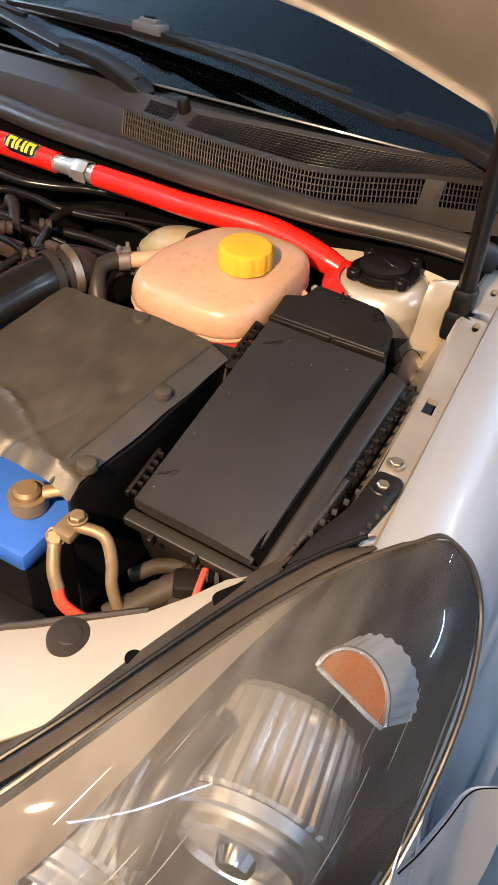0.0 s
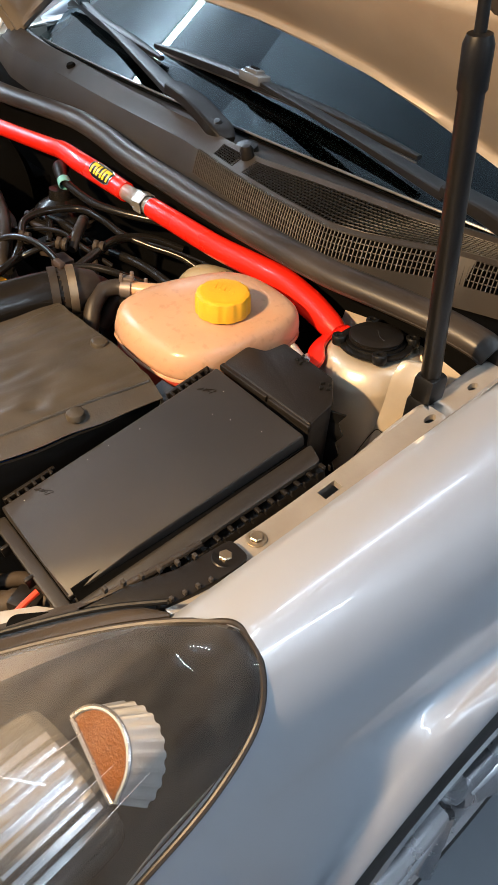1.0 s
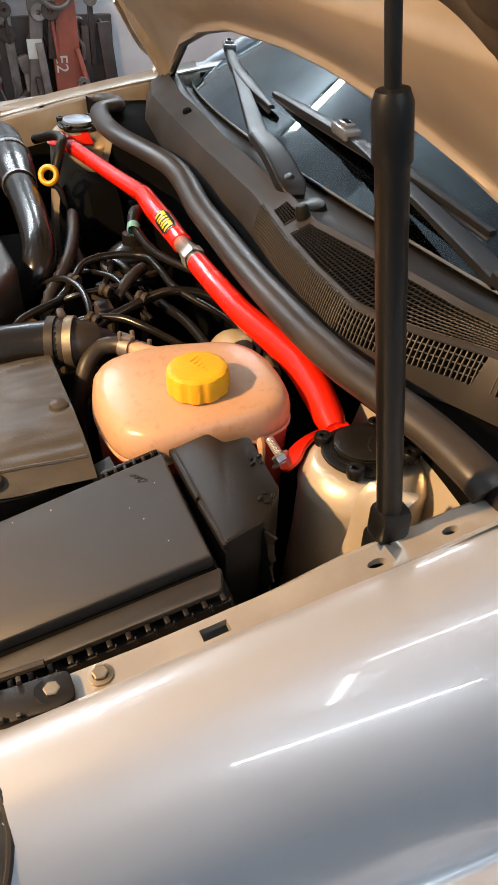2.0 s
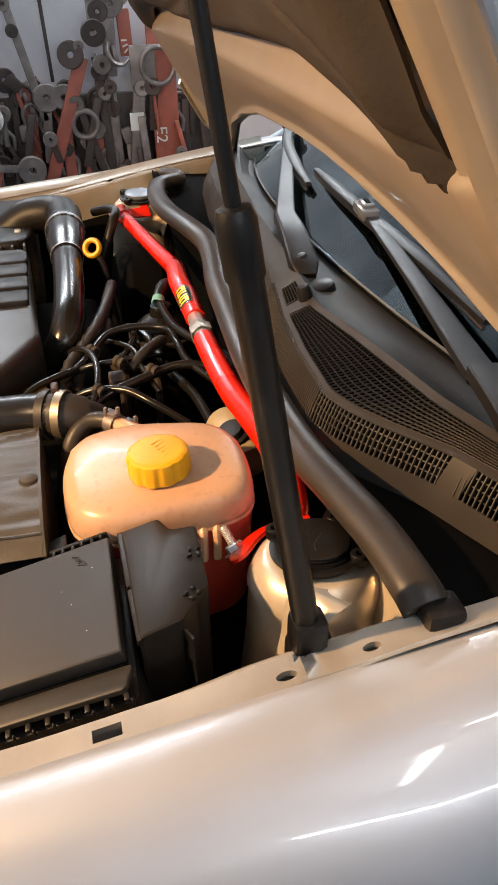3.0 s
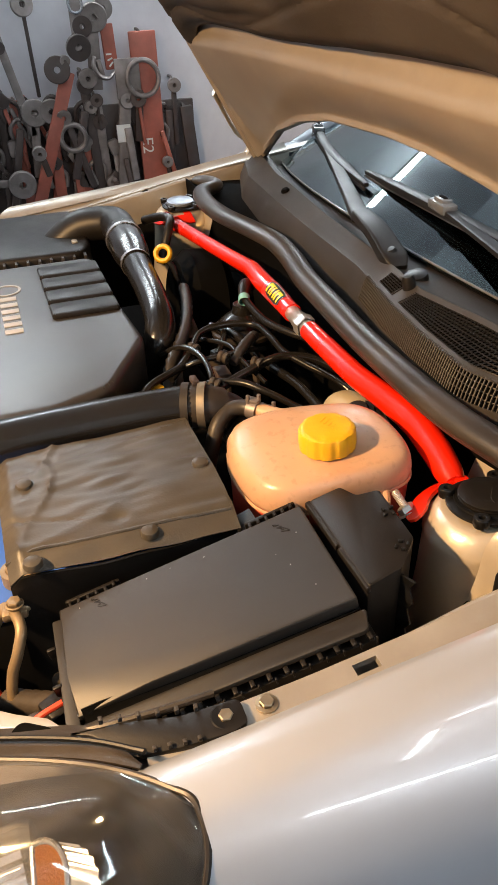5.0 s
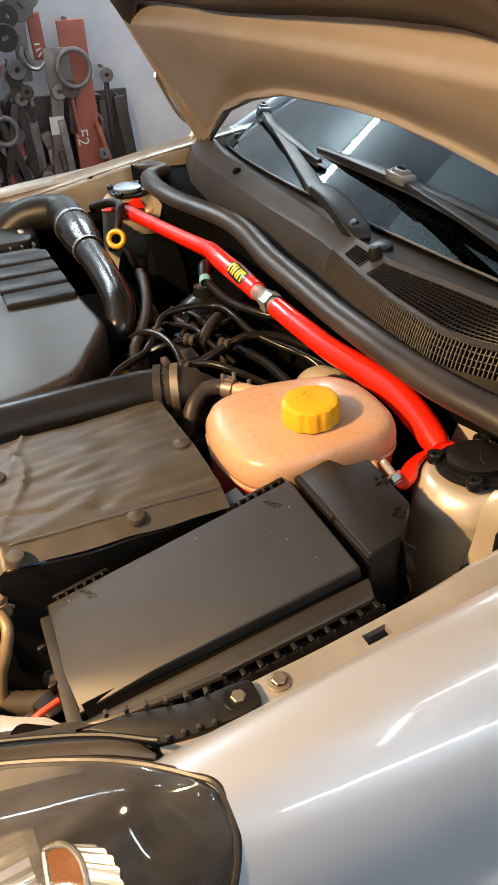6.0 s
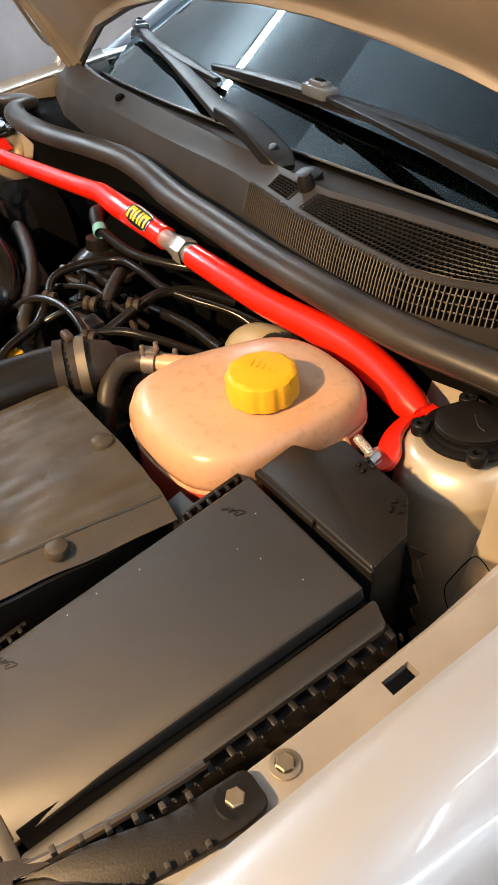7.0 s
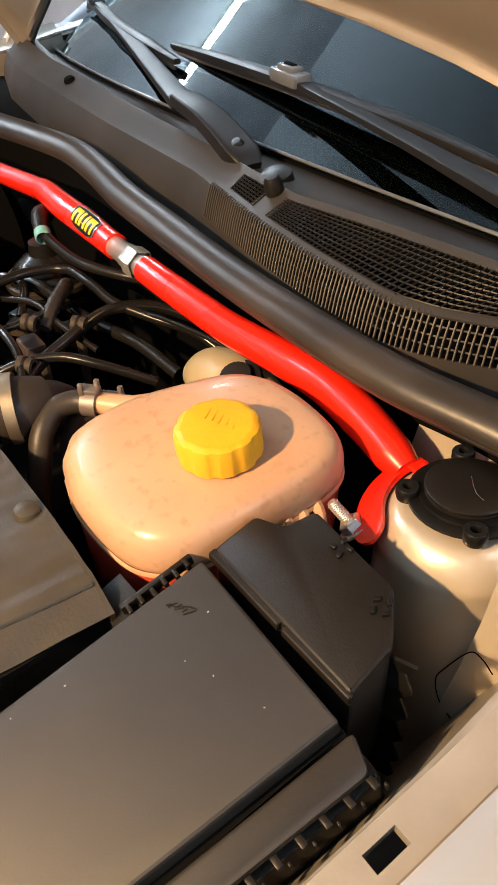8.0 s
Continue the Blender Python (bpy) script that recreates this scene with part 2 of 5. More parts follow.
def sweep(pts, r, seg=14, n=6, flat=1.0, caps=True, ribs=0.0, ribstep=2, boxy=1.0):
    """A tube along a smooth line; r is a radius or one for each point; ribs makes it corrugated."""
    line = spline(pts, n) if n > 1 else [Vector(p) for p in pts]
    rs = r if isinstance(r, (list, tuple)) else [r] * len(pts)
    bm = bmesh.new()
    rings, up = [], Vector((0, 0, 1))
    for i, p in enumerate(line):
        d = (line[min(i + 1, len(line) - 1)] - line[max(i - 1, 0)]).normalized()
        if i == 0:
            up = Vector((0, 0, 1)) if abs(d.z) < 0.9 else Vector((0, 1, 0))
        side = d.cross(up).normalized()
        up = side.cross(d).normalized()
        f = i / max(1, n) if n > 1 else i
        k = min(int(f), len(rs) - 2) if len(rs) > 1 else 0
        rad = rs[k] + (rs[min(k + 1, len(rs) - 1)] - rs[k]) * min(1, f - k)
        if ribs:
            rad *= 1 + (ribs if (i // ribstep) % 2 else -ribs)
        rings.append([bm.verts.new(p + rad * (math.copysign(abs(math.cos(a)) ** boxy, math.cos(a)) * side + flat * math.copysign(abs(math.sin(a)) ** boxy, math.sin(a)) * up)) for a in (2 * math.pi * j / seg for j in range(seg))])
    for a, b in zip(rings, rings[1:]):
        for j in range(seg):
            bm.faces.new((a[j], a[(j + 1) % seg], b[(j + 1) % seg], b[j]))
    if caps:
        bm.faces.new(rings[0][::-1])
        bm.faces.new(rings[-1])
    return bm


def lathe(profile, seg=40, m=None, close=False, wave=None):
    """A turned shape from (radius, height) pairs. wave(angle) scales the radius."""
    bm = bmesh.new()
    rings = []
    for r, z in profile:
        if r < 1e-6:
            rings.append([bm.verts.new((0, 0, z))])
        else:
            rings.append([bm.verts.new(((k := (wave(a) if wave else 1) * r) * math.cos(a), k * math.sin(a), z)) for a in (2 * math.pi * j / seg for j in range(seg))])
    for a, b in zip(rings, rings[1:]):
        if len(a) == len(b) == 1:
            continue
        for j in range(seg):
            k = (j + 1) % seg
            if len(a) == 1:
                bm.faces.new((a[0], b[j], b[k]))
            elif len(b) == 1:
                bm.faces.new((a[j], a[k], b[0]))
            else:
                bm.faces.new((a[j], a[k], b[k], b[j]))
    if m:
        bm.transform(m)
    return bm


def sheet(fn, nu, nv, thick=0.0, skip=None):
    """A surface fn(u, v) over the unit square, given a thickness; skip(u, v) leaves cells out."""
    bm = bmesh.new()
    g = [[bm.verts.new(fn(i / nu, j / nv)) for j in range(nv + 1)] for i in range(nu + 1)]
    for i in range(nu):
        for j in range(nv):
            if not skip or not skip((i + 0.5) / nu, (j + 0.5) / nv):
                bm.faces.new((g[i][j], g[i + 1][j], g[i + 1][j + 1], g[i][j + 1]))
    bmesh.ops.delete(bm, geom=[v for v in bm.verts if not v.link_faces], context="VERTS")
    if thick:
        bmesh.ops.recalc_face_normals(bm, faces=bm.faces)
        bmesh.ops.solidify(bm, geom=list(bm.faces), thickness=thick)
    return bm


def prism(poly, height, bevel=0.0, m=None, seg=2):
    """A flat outline in x and y raised to a height, with rounded edges."""
    bm = bmesh.new()
    f = bm.faces.new([bm.verts.new((x, y, 0)) for x, y in poly])
    up = bmesh.ops.extrude_face_region(bm, geom=[f])["geom"]
    for v in up:
        if isinstance(v, bmesh.types.BMVert):
            v.co.z += height
    bmesh.ops.recalc_face_normals(bm, faces=bm.faces)
    if bevel:
        bmesh.ops.bevel(bm, geom=list(bm.edges), offset=bevel, segments=seg, affect="EDGES", profile=0.5)
    if m:
        bm.transform(m)
    return bm


def rounded(pts, r, n=4):
    """An outline with its corners rounded off."""
    out, k = [], len(pts)
    for i in range(k):
        a, b, c = (Vector(pts[(i + d) % k]) for d in (-1, 0, 1))
        p, q = b + (a - b).normalized() * min(r, (a - b).length * 0.45), b + (c - b).normalized() * min(r, (c - b).length * 0.45)
        for s in range(n + 1):
            t = s / n
            out.append(tuple((1 - t) ** 2 * p + 2 * t * (1 - t) * b + t * t * q))
    return out


def along(place, direction, spin=0):
    """A frame at a place whose z axis points along a direction."""
    return Matrix.Translation(place) @ Vector(direction).to_track_quat("Z", "Y").to_matrix().to_4x4() @ Matrix.Rotation(radians(spin), 4, "Z")


def hexbolt(parent, place, direction, r=0.009, h=0.006, washer=0.013, material=None, name="bolt"):
    prof = [(0, 0), (washer, 0), (washer, 0.0015), (r * 1.02, 0.002)]
    a = lathe(prof, 20, along(place, direction))
    b = lathe([(r, 0.0015), (r, h * 0.85), (r * 0.86, h), (r * 0.3, h), (0, h * 0.95)], 6, along(place, direction, 17))
    return part(name, join(a, b), material or ZINC, parent, "", 30)


def lerp(table, x):
    return float(np.interp(x, [p[0] for p in table], [p[1] for p in table]))


# ---- the garage ----
def slab(name, lo, hi, material, label):
    c, s = [(a + b) / 2 for a, b in zip(lo, hi)], [b - a for a, b in zip(lo, hi)]
    return tagged(part(name, box(c, s, 0), material, None, "", 38, True), label, "setting", "", "structure")


slab("floor", (-2.53, -4.2, -0.1), (3.6, 4.6, 0.0), FLOOR, "blue-grey painted concrete garage floor with stains")
slab("wall_tools", (-2.53, -4.2, 0.0), (-2.38, 4.6, 3.3), WALL, "stained grey plaster wall behind the hanging tools")
slab("wall_far", (-2.53, 4.6, 0.0), (3.6, 4.75, 3.3), WALL_PALE, "plain pale plaster garage wall")
slab("wall_side", (3.6, -4.2, 0.0), (3.75, 4.75, 3.3), WALL_PALE, "plain pale plaster garage wall")
slab("wall_front", (-2.53, -4.35, 0.0), (3.75, -4.2, 3.3), WALL_PALE, "plain pale plaster garage wall")
slab("ceiling", (-2.53, -4.35, 3.3), (3.75, 4.75, 3.42), CEILING, "white painted garage ceiling")


def tube_light(x, y, along_y=True, length=1.2):
    t = thing("fluorescent_light", "white fluorescent batten light under the ceiling", "ceiling light", (x, y, 3.3), "ceiling lights")
    s = (0.06, length + 0.06, 0.05) if along_y else (length + 0.06, 0.06, 0.05)
    part("housing", box((x, y, 3.275), s, 0.006), WHITE, t)
    d = Vector((0, length / 2, 0)) if along_y else Vector((length / 2, 0, 0))
    c = Vector((x, y, 3.232))
    part("tube", sweep([c - d, c, c + d], 0.016, 12, 2), TUBE_GLOW, t, "glowing white glass tube")
    return t


for x, y, lengthwise in ((-0.9, -2.4, True), (-0.9, 1.9, True), (1.45, 1.10, True), (2.45, 0.45, False), (1.5, 2.7, False), (1.5, -2.6, False)):
    tube_light(x, y, lengthwise)

# A single tube is fixed to each long wall.
for x, y, z, s, label in ((-2.38, -.78, 2.38, 1, "fluorescent batten light on the wall beside the tools"), (-2.38, .98, 2.17, 1, "bright fluorescent batten light on the wall above the tools"), (3.6, .50, 2.27, -1, "bright fluorescent batten light on the plain wall")):
    wall_light = thing("wall_light", label, "wall light", (x, y, z), "wall lights")
    part("housing", box((x + s * .025, y, z), (.05, 1.30, .06), .006), WHITE, wall_light)
    part("tube", sweep([(x + s * .075, y - .60, z - .01), (x + s * .075, y, z - .01), (x + s * .075, y + .60, z - .01)], .026, 16, 2), WALL_TUBE if s > 0 else TUBE_GLOW, wall_light, "glowing white glass tube")

# ---- the car: body shell ----
car = thing("car", "silver hatchback with its bonnet open, front wing and headlight", "car")


def rail_z(y):
    return float(np.interp(y, (-.60, -.40, -.296, -.188, -.068, -.009, .10, .30), (.792, .808, .817, .8305, .8515, .8625, .880, .908)))


FRONT_PROFILE = [(.688, .822), (.700, .832), (.718, .837), (.740, .834), (.757, .820), (.770, .802), (.782, .778), (.789, .750), (.795, .715), (.800, .680)]
REAR_PROFILE = [(.686, .862), (.697, .866), (.718, .868), (.745, .862), (.770, .848), (.791, .826), (.806, .797), (.816, .765), (.822, .733), (.825, .700)]
FRONT_EDGE = [-.370, -.368, -.351, -.338, -.337, -.348, -.372, -.440, -.490, -.530]


def arch_z(y):
    d = abs(y + 0.03)
    return 0.31 + math.sqrt(0.355**2 - d * d) if d < 0.345 else 0.31 + math.sqrt(0.355**2 - 0.345**2) - (d - 0.345) * 1.5


def wing_profile(y):
    t = min(max((y + 0.35) / 0.35, -0.4), 1.0)
    pts = [Vector((a[0] + (b[0] - a[0]) * t, y, a[1] + (b[1] - a[1]) * t)) for a, b in zip(FRONT_PROFILE, REAR_PROFILE)]
    rise = 0.12 * max(0.0, y)
    for p in pts:
        p.z += rise * max(0, (p.z - 0.69) / 0.17)
    za = max(arch_z(y), 0.40)
    for dx, dz in ((.829, .052), (.840, .039), (.850, .023), (.8550, .007), (.849, -.004), (.825, -.004)):
        pts.append(Vector((dx, y, min(za + dz, pts[9].z - 0.012))))
    return pts


def wing(side):
    n = 16

    def at(u, v):
        k = v * (n - 1)
        i = min(int(k), n - 2)
        f0 = FRONT_EDGE[min(i, 9)]
        f1 = FRONT_EDGE[min(i + 1, 9)]
        front = f0 + (f1 - f0) * (k - i)
        w = u * u * 0.35 + u * 0.65
        y = front + (0.78 - front) * w
        p = wing_profile(y)
        a, b, c, d = (p[max(0, min(n - 1, i + j))] for j in (-1, 0, 1, 2))
        t = k - i
        q = 0.5 * (2 * b + (c - a) * t + (2 * a - 5 * b + 4 * c - d) * t * t + (3 * b - a - 3 * c + d) * t**3)
        return (side * q.x, y, q.z)

    # The far wing takes the duller paint only to hold down its reflections.
    return part("front_wing", sheet(at, 44, 60, 0.0012), PAINT if side > 0 else PAINT_IN, car, "silver metallic front wing panel", 60)


wing(1)
wing(-1)


def hole_cell(bm, cells, centre, half, rounded_hole, lift, side):
    """One stretch of rail, a quad of corners, with a hole through it and a turned-down edge."""
    (x0, y0), (x1, y1) = cells
    n = 16
    outer, inner, low = [], [], []
    for k in range(n):
        a = 2 * math.pi * k / n
        c, s = math.cos(a), math.sin(a)
        m = max(abs(c), abs(s))
        ox, oy = c / m, s / m
        px = (x0 + x1) / 2 + ox * (x1 - x0) / 2
        py = (y0 + y1) / 2 + oy * (y1 - y0) / 2
        ix, iy = (c, s) if rounded_hole else (ox, oy)
        hx, hy = centre[0] + ix * half[0], centre[1] + iy * half[1]
        outer.append(bm.verts.new((side * px, py, lift(px, py))))
        inner.append(bm.verts.new((side * hx, hy, lift(hx, hy))))
        low.append(bm.verts.new((side * hx, hy, lift(hx, hy) - 0.006)))
    for k in range(n):
        j = (k + 1) % n
        bm.faces.new((outer[k], outer[j], inner[j], inner[k]))
        bm.faces.new((inner[k], inner[j], low[j], low[k]))


def rail(side):
    bm = bmesh.new()

    def inner_x(y):
        return lerp([(-.40, .672), (-.33, .664), (-.24, .661), (-.15, .660), (-.09, .657), (-.04, .657), (.03, .660), (.06, .668), (.3, .676)], y)

    def inner_top(y):
        return lerp([(.012, .660), (.060, .669)], y)

    def lift(x, y):
        return rail_z(y) + 0.0006 * math.sin(y * 60) + 0

    stops = [(-.36, -.205, None), (-.205, -.172, ("r", .672, -.188, .0050, .0100)), (-.172, -.078, None), (-.078, -.052, ("o", .6755, -.065, .0038, .0075)),
             (-.052, -.017, None), (-.017, .009, ("o", .6755, -.004, .0036, .0065)), (.009, .30, None)]
    for a, b, h in stops:
        steps = 1 if h else max(2, int((b - a) / 0.012))
        for k in range(steps):
            y0, y1 = a + (b - a) * k / steps, a + (b - a) * (k + 1) / steps
            xo = 0.6845
            if h:
                hole_cell(bm, ((0.660, y0), (xo, y1)), (h[1], h[2]), (h[3], h[4]), h[0] == "o", lift, side)
            else:
                q = [bm.verts.new((side * x, y, lift(x, y))) for x, y in ((inner_top(y0), y0), (xo, y0), (xo, y1), (inner_top(y1), y1))]
                bm.faces.new(q)
    for j in range(60):
        y0, y1 = -.36 + .66 * j / 60, -.36 + .66 * (j + 1) / 60
        rows = []
        for y in (y0, y1):
            xi = inner_x(y)
            top = rail_z(y) + 0.0006 * math.sin(y * 60)
            rows.append([bm.verts.new((side * x, y, z)) for x, z in ((inner_top(y), top), (xi, top - .001), (xi - .003, top - .004), (xi - .004, top - .018), (xi + .004, top - .10))])
            rows[-1] += [bm.verts.new((side * x, y, z)) for x, z in ((.6845, top), (.6865, top - .002), (.689, top + .001))]
        for k in (0, 1, 2, 3, 5, 6):
            bm.faces.new((rows[0][k], rows[0][k + 1], rows[1][k + 1], rows[1][k]))
    bmesh.ops.remove_doubles(bm, verts=bm.verts, dist=0.0002)
    return part("wing_rail", bm, PAINT_IN, car, "dusty silver rail with punched holes", 30)


rail(1)
rail(-1)
part("wing_rail", sheet(lambda u, v: (-(.671 + .028 * v), -.372 + .67 * u, rail_z(-.372 + .67 * u) + .002 + .011 * v - .004 * math.sin(math.pi * v)), 40, 5, .001), PAINT_IN, car, "folded edge of the other wing")
for y in (-.2995, -.268):
    hexbolt(car, (.670, y, rail_z(y) + (.004 if y < -.28 else 0.0005)), (0, 0, 1), .0056, .0045, .0086, ZINC, "wing_bolt")

# Inner wing, bulkhead and undertray close the bay; black ones carry its shade.
for side in (1, -1):
    part("inner_wing", sheet(lambda u, v, s=side: (s * (0.655 - 0.05 * v - 0.03 * math.sin(3 * v)), -0.37 + 0.45 * u, rail_z(-0.37 + 0.45 * u) - (0.02 if s > 0 else 0.065) - 0.36 * v), 20, 12, 0.001), PAINT_IN if side > 0 else BLACK, car, "inner wing panel, dusty on the near side, shade-black on the far")
part("bulkhead", sheet(lambda u, v: (-0.66 + 1.32 * u, 0.045 + 0.02 * v, 0.873 - 0.47 * v), 10, 8, 0.002), BLACK, car, "bulkhead closing the bay, coloured black for its shade")
part("undertray", box((0, -0.30, 0.40), (1.3, 0.76, 0.01), 0), BLACK, car, "undertray closing the bay, coloured black for its shade")
part("rear_plenum", sheet(lambda u, v: (-0.66 + 1.32 * u, 0.05 + 0.27 * v, 0.862 - 0.012 * v), 8, 4, 0.002), BLACK, car, "plenum floor, coloured black for the shade under the grille")


TOWER_X, TOWER_Y = {1: .5545, -1: -.5455}, -.002


def strut_tower(side):
    c = Matrix.Translation((TOWER_X[side], TOWER_Y, 0.842)) @ Matrix.Rotation(radians(-side * 4), 4, "Y") @ Matrix.Translation((0, 0, -0.842))
    prof = [(.020, .842), (.041, .842), (.046, .840), (.051, .835), (.055, .828), (.0575, .821), (.0585, .8165), (.0575, .812), (.058, .800), (.061, .76), (.070, .68), (.09, .55)]
    part("strut_tower", lathe(prof, 56, c), TOWER, car, "bare dusty silver suspension strut tower", 60)
    if side > 0:
        line = spline([(.628, -.012, .866), (.631, -.028, .872), (.631, -.040, .856), (.630, -.043, .820), (.626, -.049, .770), (.620, -.058, .710), (.618, -.062, .680)], 6)

        def gusset(u, v):
            k = v * (len(line) - 1)
            i = min(int(k), len(line) - 2)
            wide = .019 * (1 - .35 * max(0, v - .6)) * min(1, .55 + 3 * v)
            return line[i].lerp(line[i + 1], k - i) + Vector((.83, .55, .0)) * wide * (2 * u - 1) + Vector((.4, -.7, .4)) * (.0025 * math.sin(11 * v + 4 * u) * (1 - v) - .004 * (2 * u - 1) ** 4)

        part("tower_gusset", sheet(gusset, 12, 24, .0016), TOWER, car, "creased bare metal gusset plate on the tower")
        part("gusset_seam", sweep([(.630, -.053, .788), (.622, -.0555, .797), (.613, -.0555, .793), (.600, -.0565, .760), (.5965, -.0575, .745), (.603, -.059, .731), (.617, -.0615, .727)], .00045, 6, 5), BLACK, car, "dark edge of a welded plate")
    part("tower_shelf", sheet(lambda u, v: (side * (.47 + .17 * u), .030 + .022 * v, .785 + .012 * math.sin(3.1 * u) + 0.07 * v), 12, 8, 0.0015), TOWER, car, "silver sheet behind the strut tower")


strut_tower(1)
strut_tower(-1)


def top_mount(side):
    mount = thing("strut_cover", "round black plastic strut top cover with four lugs", "strut cover", (TOWER_X[side], TOWER_Y, .842), "strut covers")
    m = Matrix.Translation((TOWER_X[side], TOWER_Y, 0.847)) @ Matrix.Rotation(radians(-side * 4), 4, "Y") @ Matrix.Translation((0, 0, -0.842))
    part("cover_base", lathe([(0, .8405), (.0375, .8405), (.039, .842), (.039, .8445), (.037, .8455), (.032, .8455), (.0315, .8475), (.0, .8475)], 40, m), PLASTIC_DARK, mount)
    part("cover_disc", lathe([(.0, .8475), (.0278, .8475), (.0284, .8485), (.0284, .8498), (.0274, .8502), (.0274, .8510), (.0284, .8515), (.0284, .8528), (.0270, .8538), (.012, .8542), (0, .8542)], 48, m), PLASTIC if side > 0 else mat("blued_steel", (.27, .31, .36), .36, .6, .3, 40, .1, 300), mount, "scratched round disc")
    for a in (47, 136, 227, 316):
        x, y = .0385 * math.cos(radians(a)), .0385 * math.sin(radians(a))
        mm = m @ Matrix.Translation((x, y, 0))
        part("lug", lathe([(.0032, .8500), (.0036, .8512), (.0070, .8512), (.0078, .8500), (.0078, .8450), (.0070, .8415), (.0032, .8415), (.0032, .8500)], 22, mm), PLASTIC_DARK, mount)
    if side > 0:
        part("scratch", sweep([m @ Vector((-.004, .006, .8543)), m @ Vector((.008, -.004, .8542)), m @ Vector((.016, -.006, .8540))], .00015, 5, 4), ALLOY, mount, "pale scratch across the disc")
    return mount


top_mount(1)
top_mount(-1)

# Slam panel in front of the radiator.
PANEL = [(.42, -.542), (.466, -.525), (.502, -.505), (.557, -.472), (.580, -.447), (.597, -.424), (.614, -.413), (.628, -.428), (.618, -.452), (.594, -.494), (.579, -.527), (.545, -.575), (.50, -.62), (.42, -.652)]


def slope_panel(bm):
    for v in bm.verts:
        v.co.z += 0.765 + 0.22 * (max(abs(v.co.x), .42) - .55) + 0.10 * (v.co.y + .5)
    return bm


middle = [(.42, -.542), (-.42, -.542), (-.42, -.652), (.42, -.652)]
part("slam_panel", join(*[slope_panel(prism(p, .004, .0012)) for p in (PANEL, [(-x, y) for x, y in PANEL], middle)]), PAINT_FRONT, car, "pale silver slam panel with drilled holes")
part("panel_lip", sweep([(.20, -.540, .735), (.42, -.540, .737), (.466, -.523, .748), (.502, -.503, .758), (.557, -.470, .7715)], .0035, 8, 5), RUBBER, car)
part("panel_stud", lathe([(0, .0055), (.009, .0055), (.010, .0045), (.0150, .0040), (.0172, .001), (.0176, -.003)], 28, Matrix.Translation((.5155, -.513, .760))), HOSE_DULL, car, "worn grey rubber bump stop")
part("panel_hole", lathe([(.0068, -.002), (.0068, .0006), (0, .0006)], 20, Matrix.Translation((.571, -.5095, .7729))), BLACK, car, "drilled hole")
part("panel_slot", prism(rounded([(-.017, -.009), (.017, -.009), (.017, .009), (-.017, .009)], .009, 5), .0016, 0, Matrix.Translation((.611, -.437, .7895)) @ Matrix.Rotation(radians(52), 4, "Z") @ Matrix.Rotation(radians(-8), 4, "Y")), BLACK, car, "long slot")

# ---- headlight ----
HL_IN = [(.717, -.353, .8355), (.690, -.378, .8265), (.662, -.410, .8135), (.632, -.458, .8005), (.600, -.524, .786), (.572, -.582, .772), (.538, -.645, .752), (.49, -.71, .72)]
HL_OUT = [(.733, -.341, .8365), (.757, -.341, .820), (.776, -.358, .793), (.787, -.400, .768), (.789, -.452, .738), (.783, -.515, .690), (.762, -.585, .640), (.715, -.66, .60)]
HL_A, HL_B = spline(HL_IN, 8), spline(HL_OUT, 8)


def headlight_point(u, v, deep=0.0):
    k = u * (len(HL_A) - 1)
    i = min(int(k), len(HL_A) - 2)
    a, b = HL_A[i].lerp(HL_A[i + 1], k - i), HL_B[i].lerp(HL_B[i + 1], k - i)
    p = a.lerp(b, v)
    n = Vector((0.45, -0.42, 0.79))
    out = 4 * v * (1 - v) * (0.006 + 0.022 * min(1, 1.6 * u))
    return p + n * (out - deep)


headlight = part("headlight", sheet(lambda u, v: headlight_point(u, v), 48, 20), LENS_OLD, car, "scratched clear headlight lens with amber indicator", 80)
part("bezel", sheet(lambda u, v: headlight_point(0.02 + 0.97 * u, 0.02 + 0.96 * v, 0.004 + (0.034 + 0.170 * (lambda k: k * k * (3 - 2 * k))(min(1, max(0, 2.6 * u - .5)))) * min(1, 5 * u) * math.sin(math.pi * v) ** 0.45), 40, 20), HL_DARK, headlight, "dull black headlight inner bezel")
part("lens_seal", sweep([Vector(p) + Vector((0, .0015, -.001)) for p in HL_IN[::-1] + HL_OUT], .0026, 8, 6), RUBBER, headlight, "black rubber seal round the lens")


def half_moon(place, xdir, ydir, r, n=48):
    """Outline of a half disc in the plane of two directions."""
    x, y = Vector(xdir).normalized(), Vector(ydir).normalized()
    arc = [Vector(place) + r * (math.cos(a) * x + math.sin(a) * y) for a in (math.pi * k / n for k in range(n + 1))]
    return arc


arc = half_moon((.714, -.450, .7605), (-.60, .06, .26), (.10, .62, .52), .0305)
bm = bmesh.new()
tops = [bm.verts.new(p) for p in arc]
bm.faces.new(tops)
part("indicator_lens", bm, AMBER, headlight, "amber half-round indicator lens")
bm = bmesh.new()
mid = Vector((.714, -.450, .7605))
r0 = [bm.verts.new(mid + (p - mid) * 1.03) for p in arc]
r1 = [bm.verts.new(mid + (p - mid) * (1.09 + .05 * (k % 4 in (0, 1))) + Vector((.014, .017, .001))) for k, p in enumerate(arc)]
for k in range(len(arc) - 1):
    bm.faces.new((r0[k], r0[k + 1], r1[k + 1], r1[k]))
part("indicator_wall", bm, mat("dulled_chrome", (.42, .44, .46), .30, .8, .2, 40, .0, 300), headlight, "fluted chrome wall round the indicator", 4)
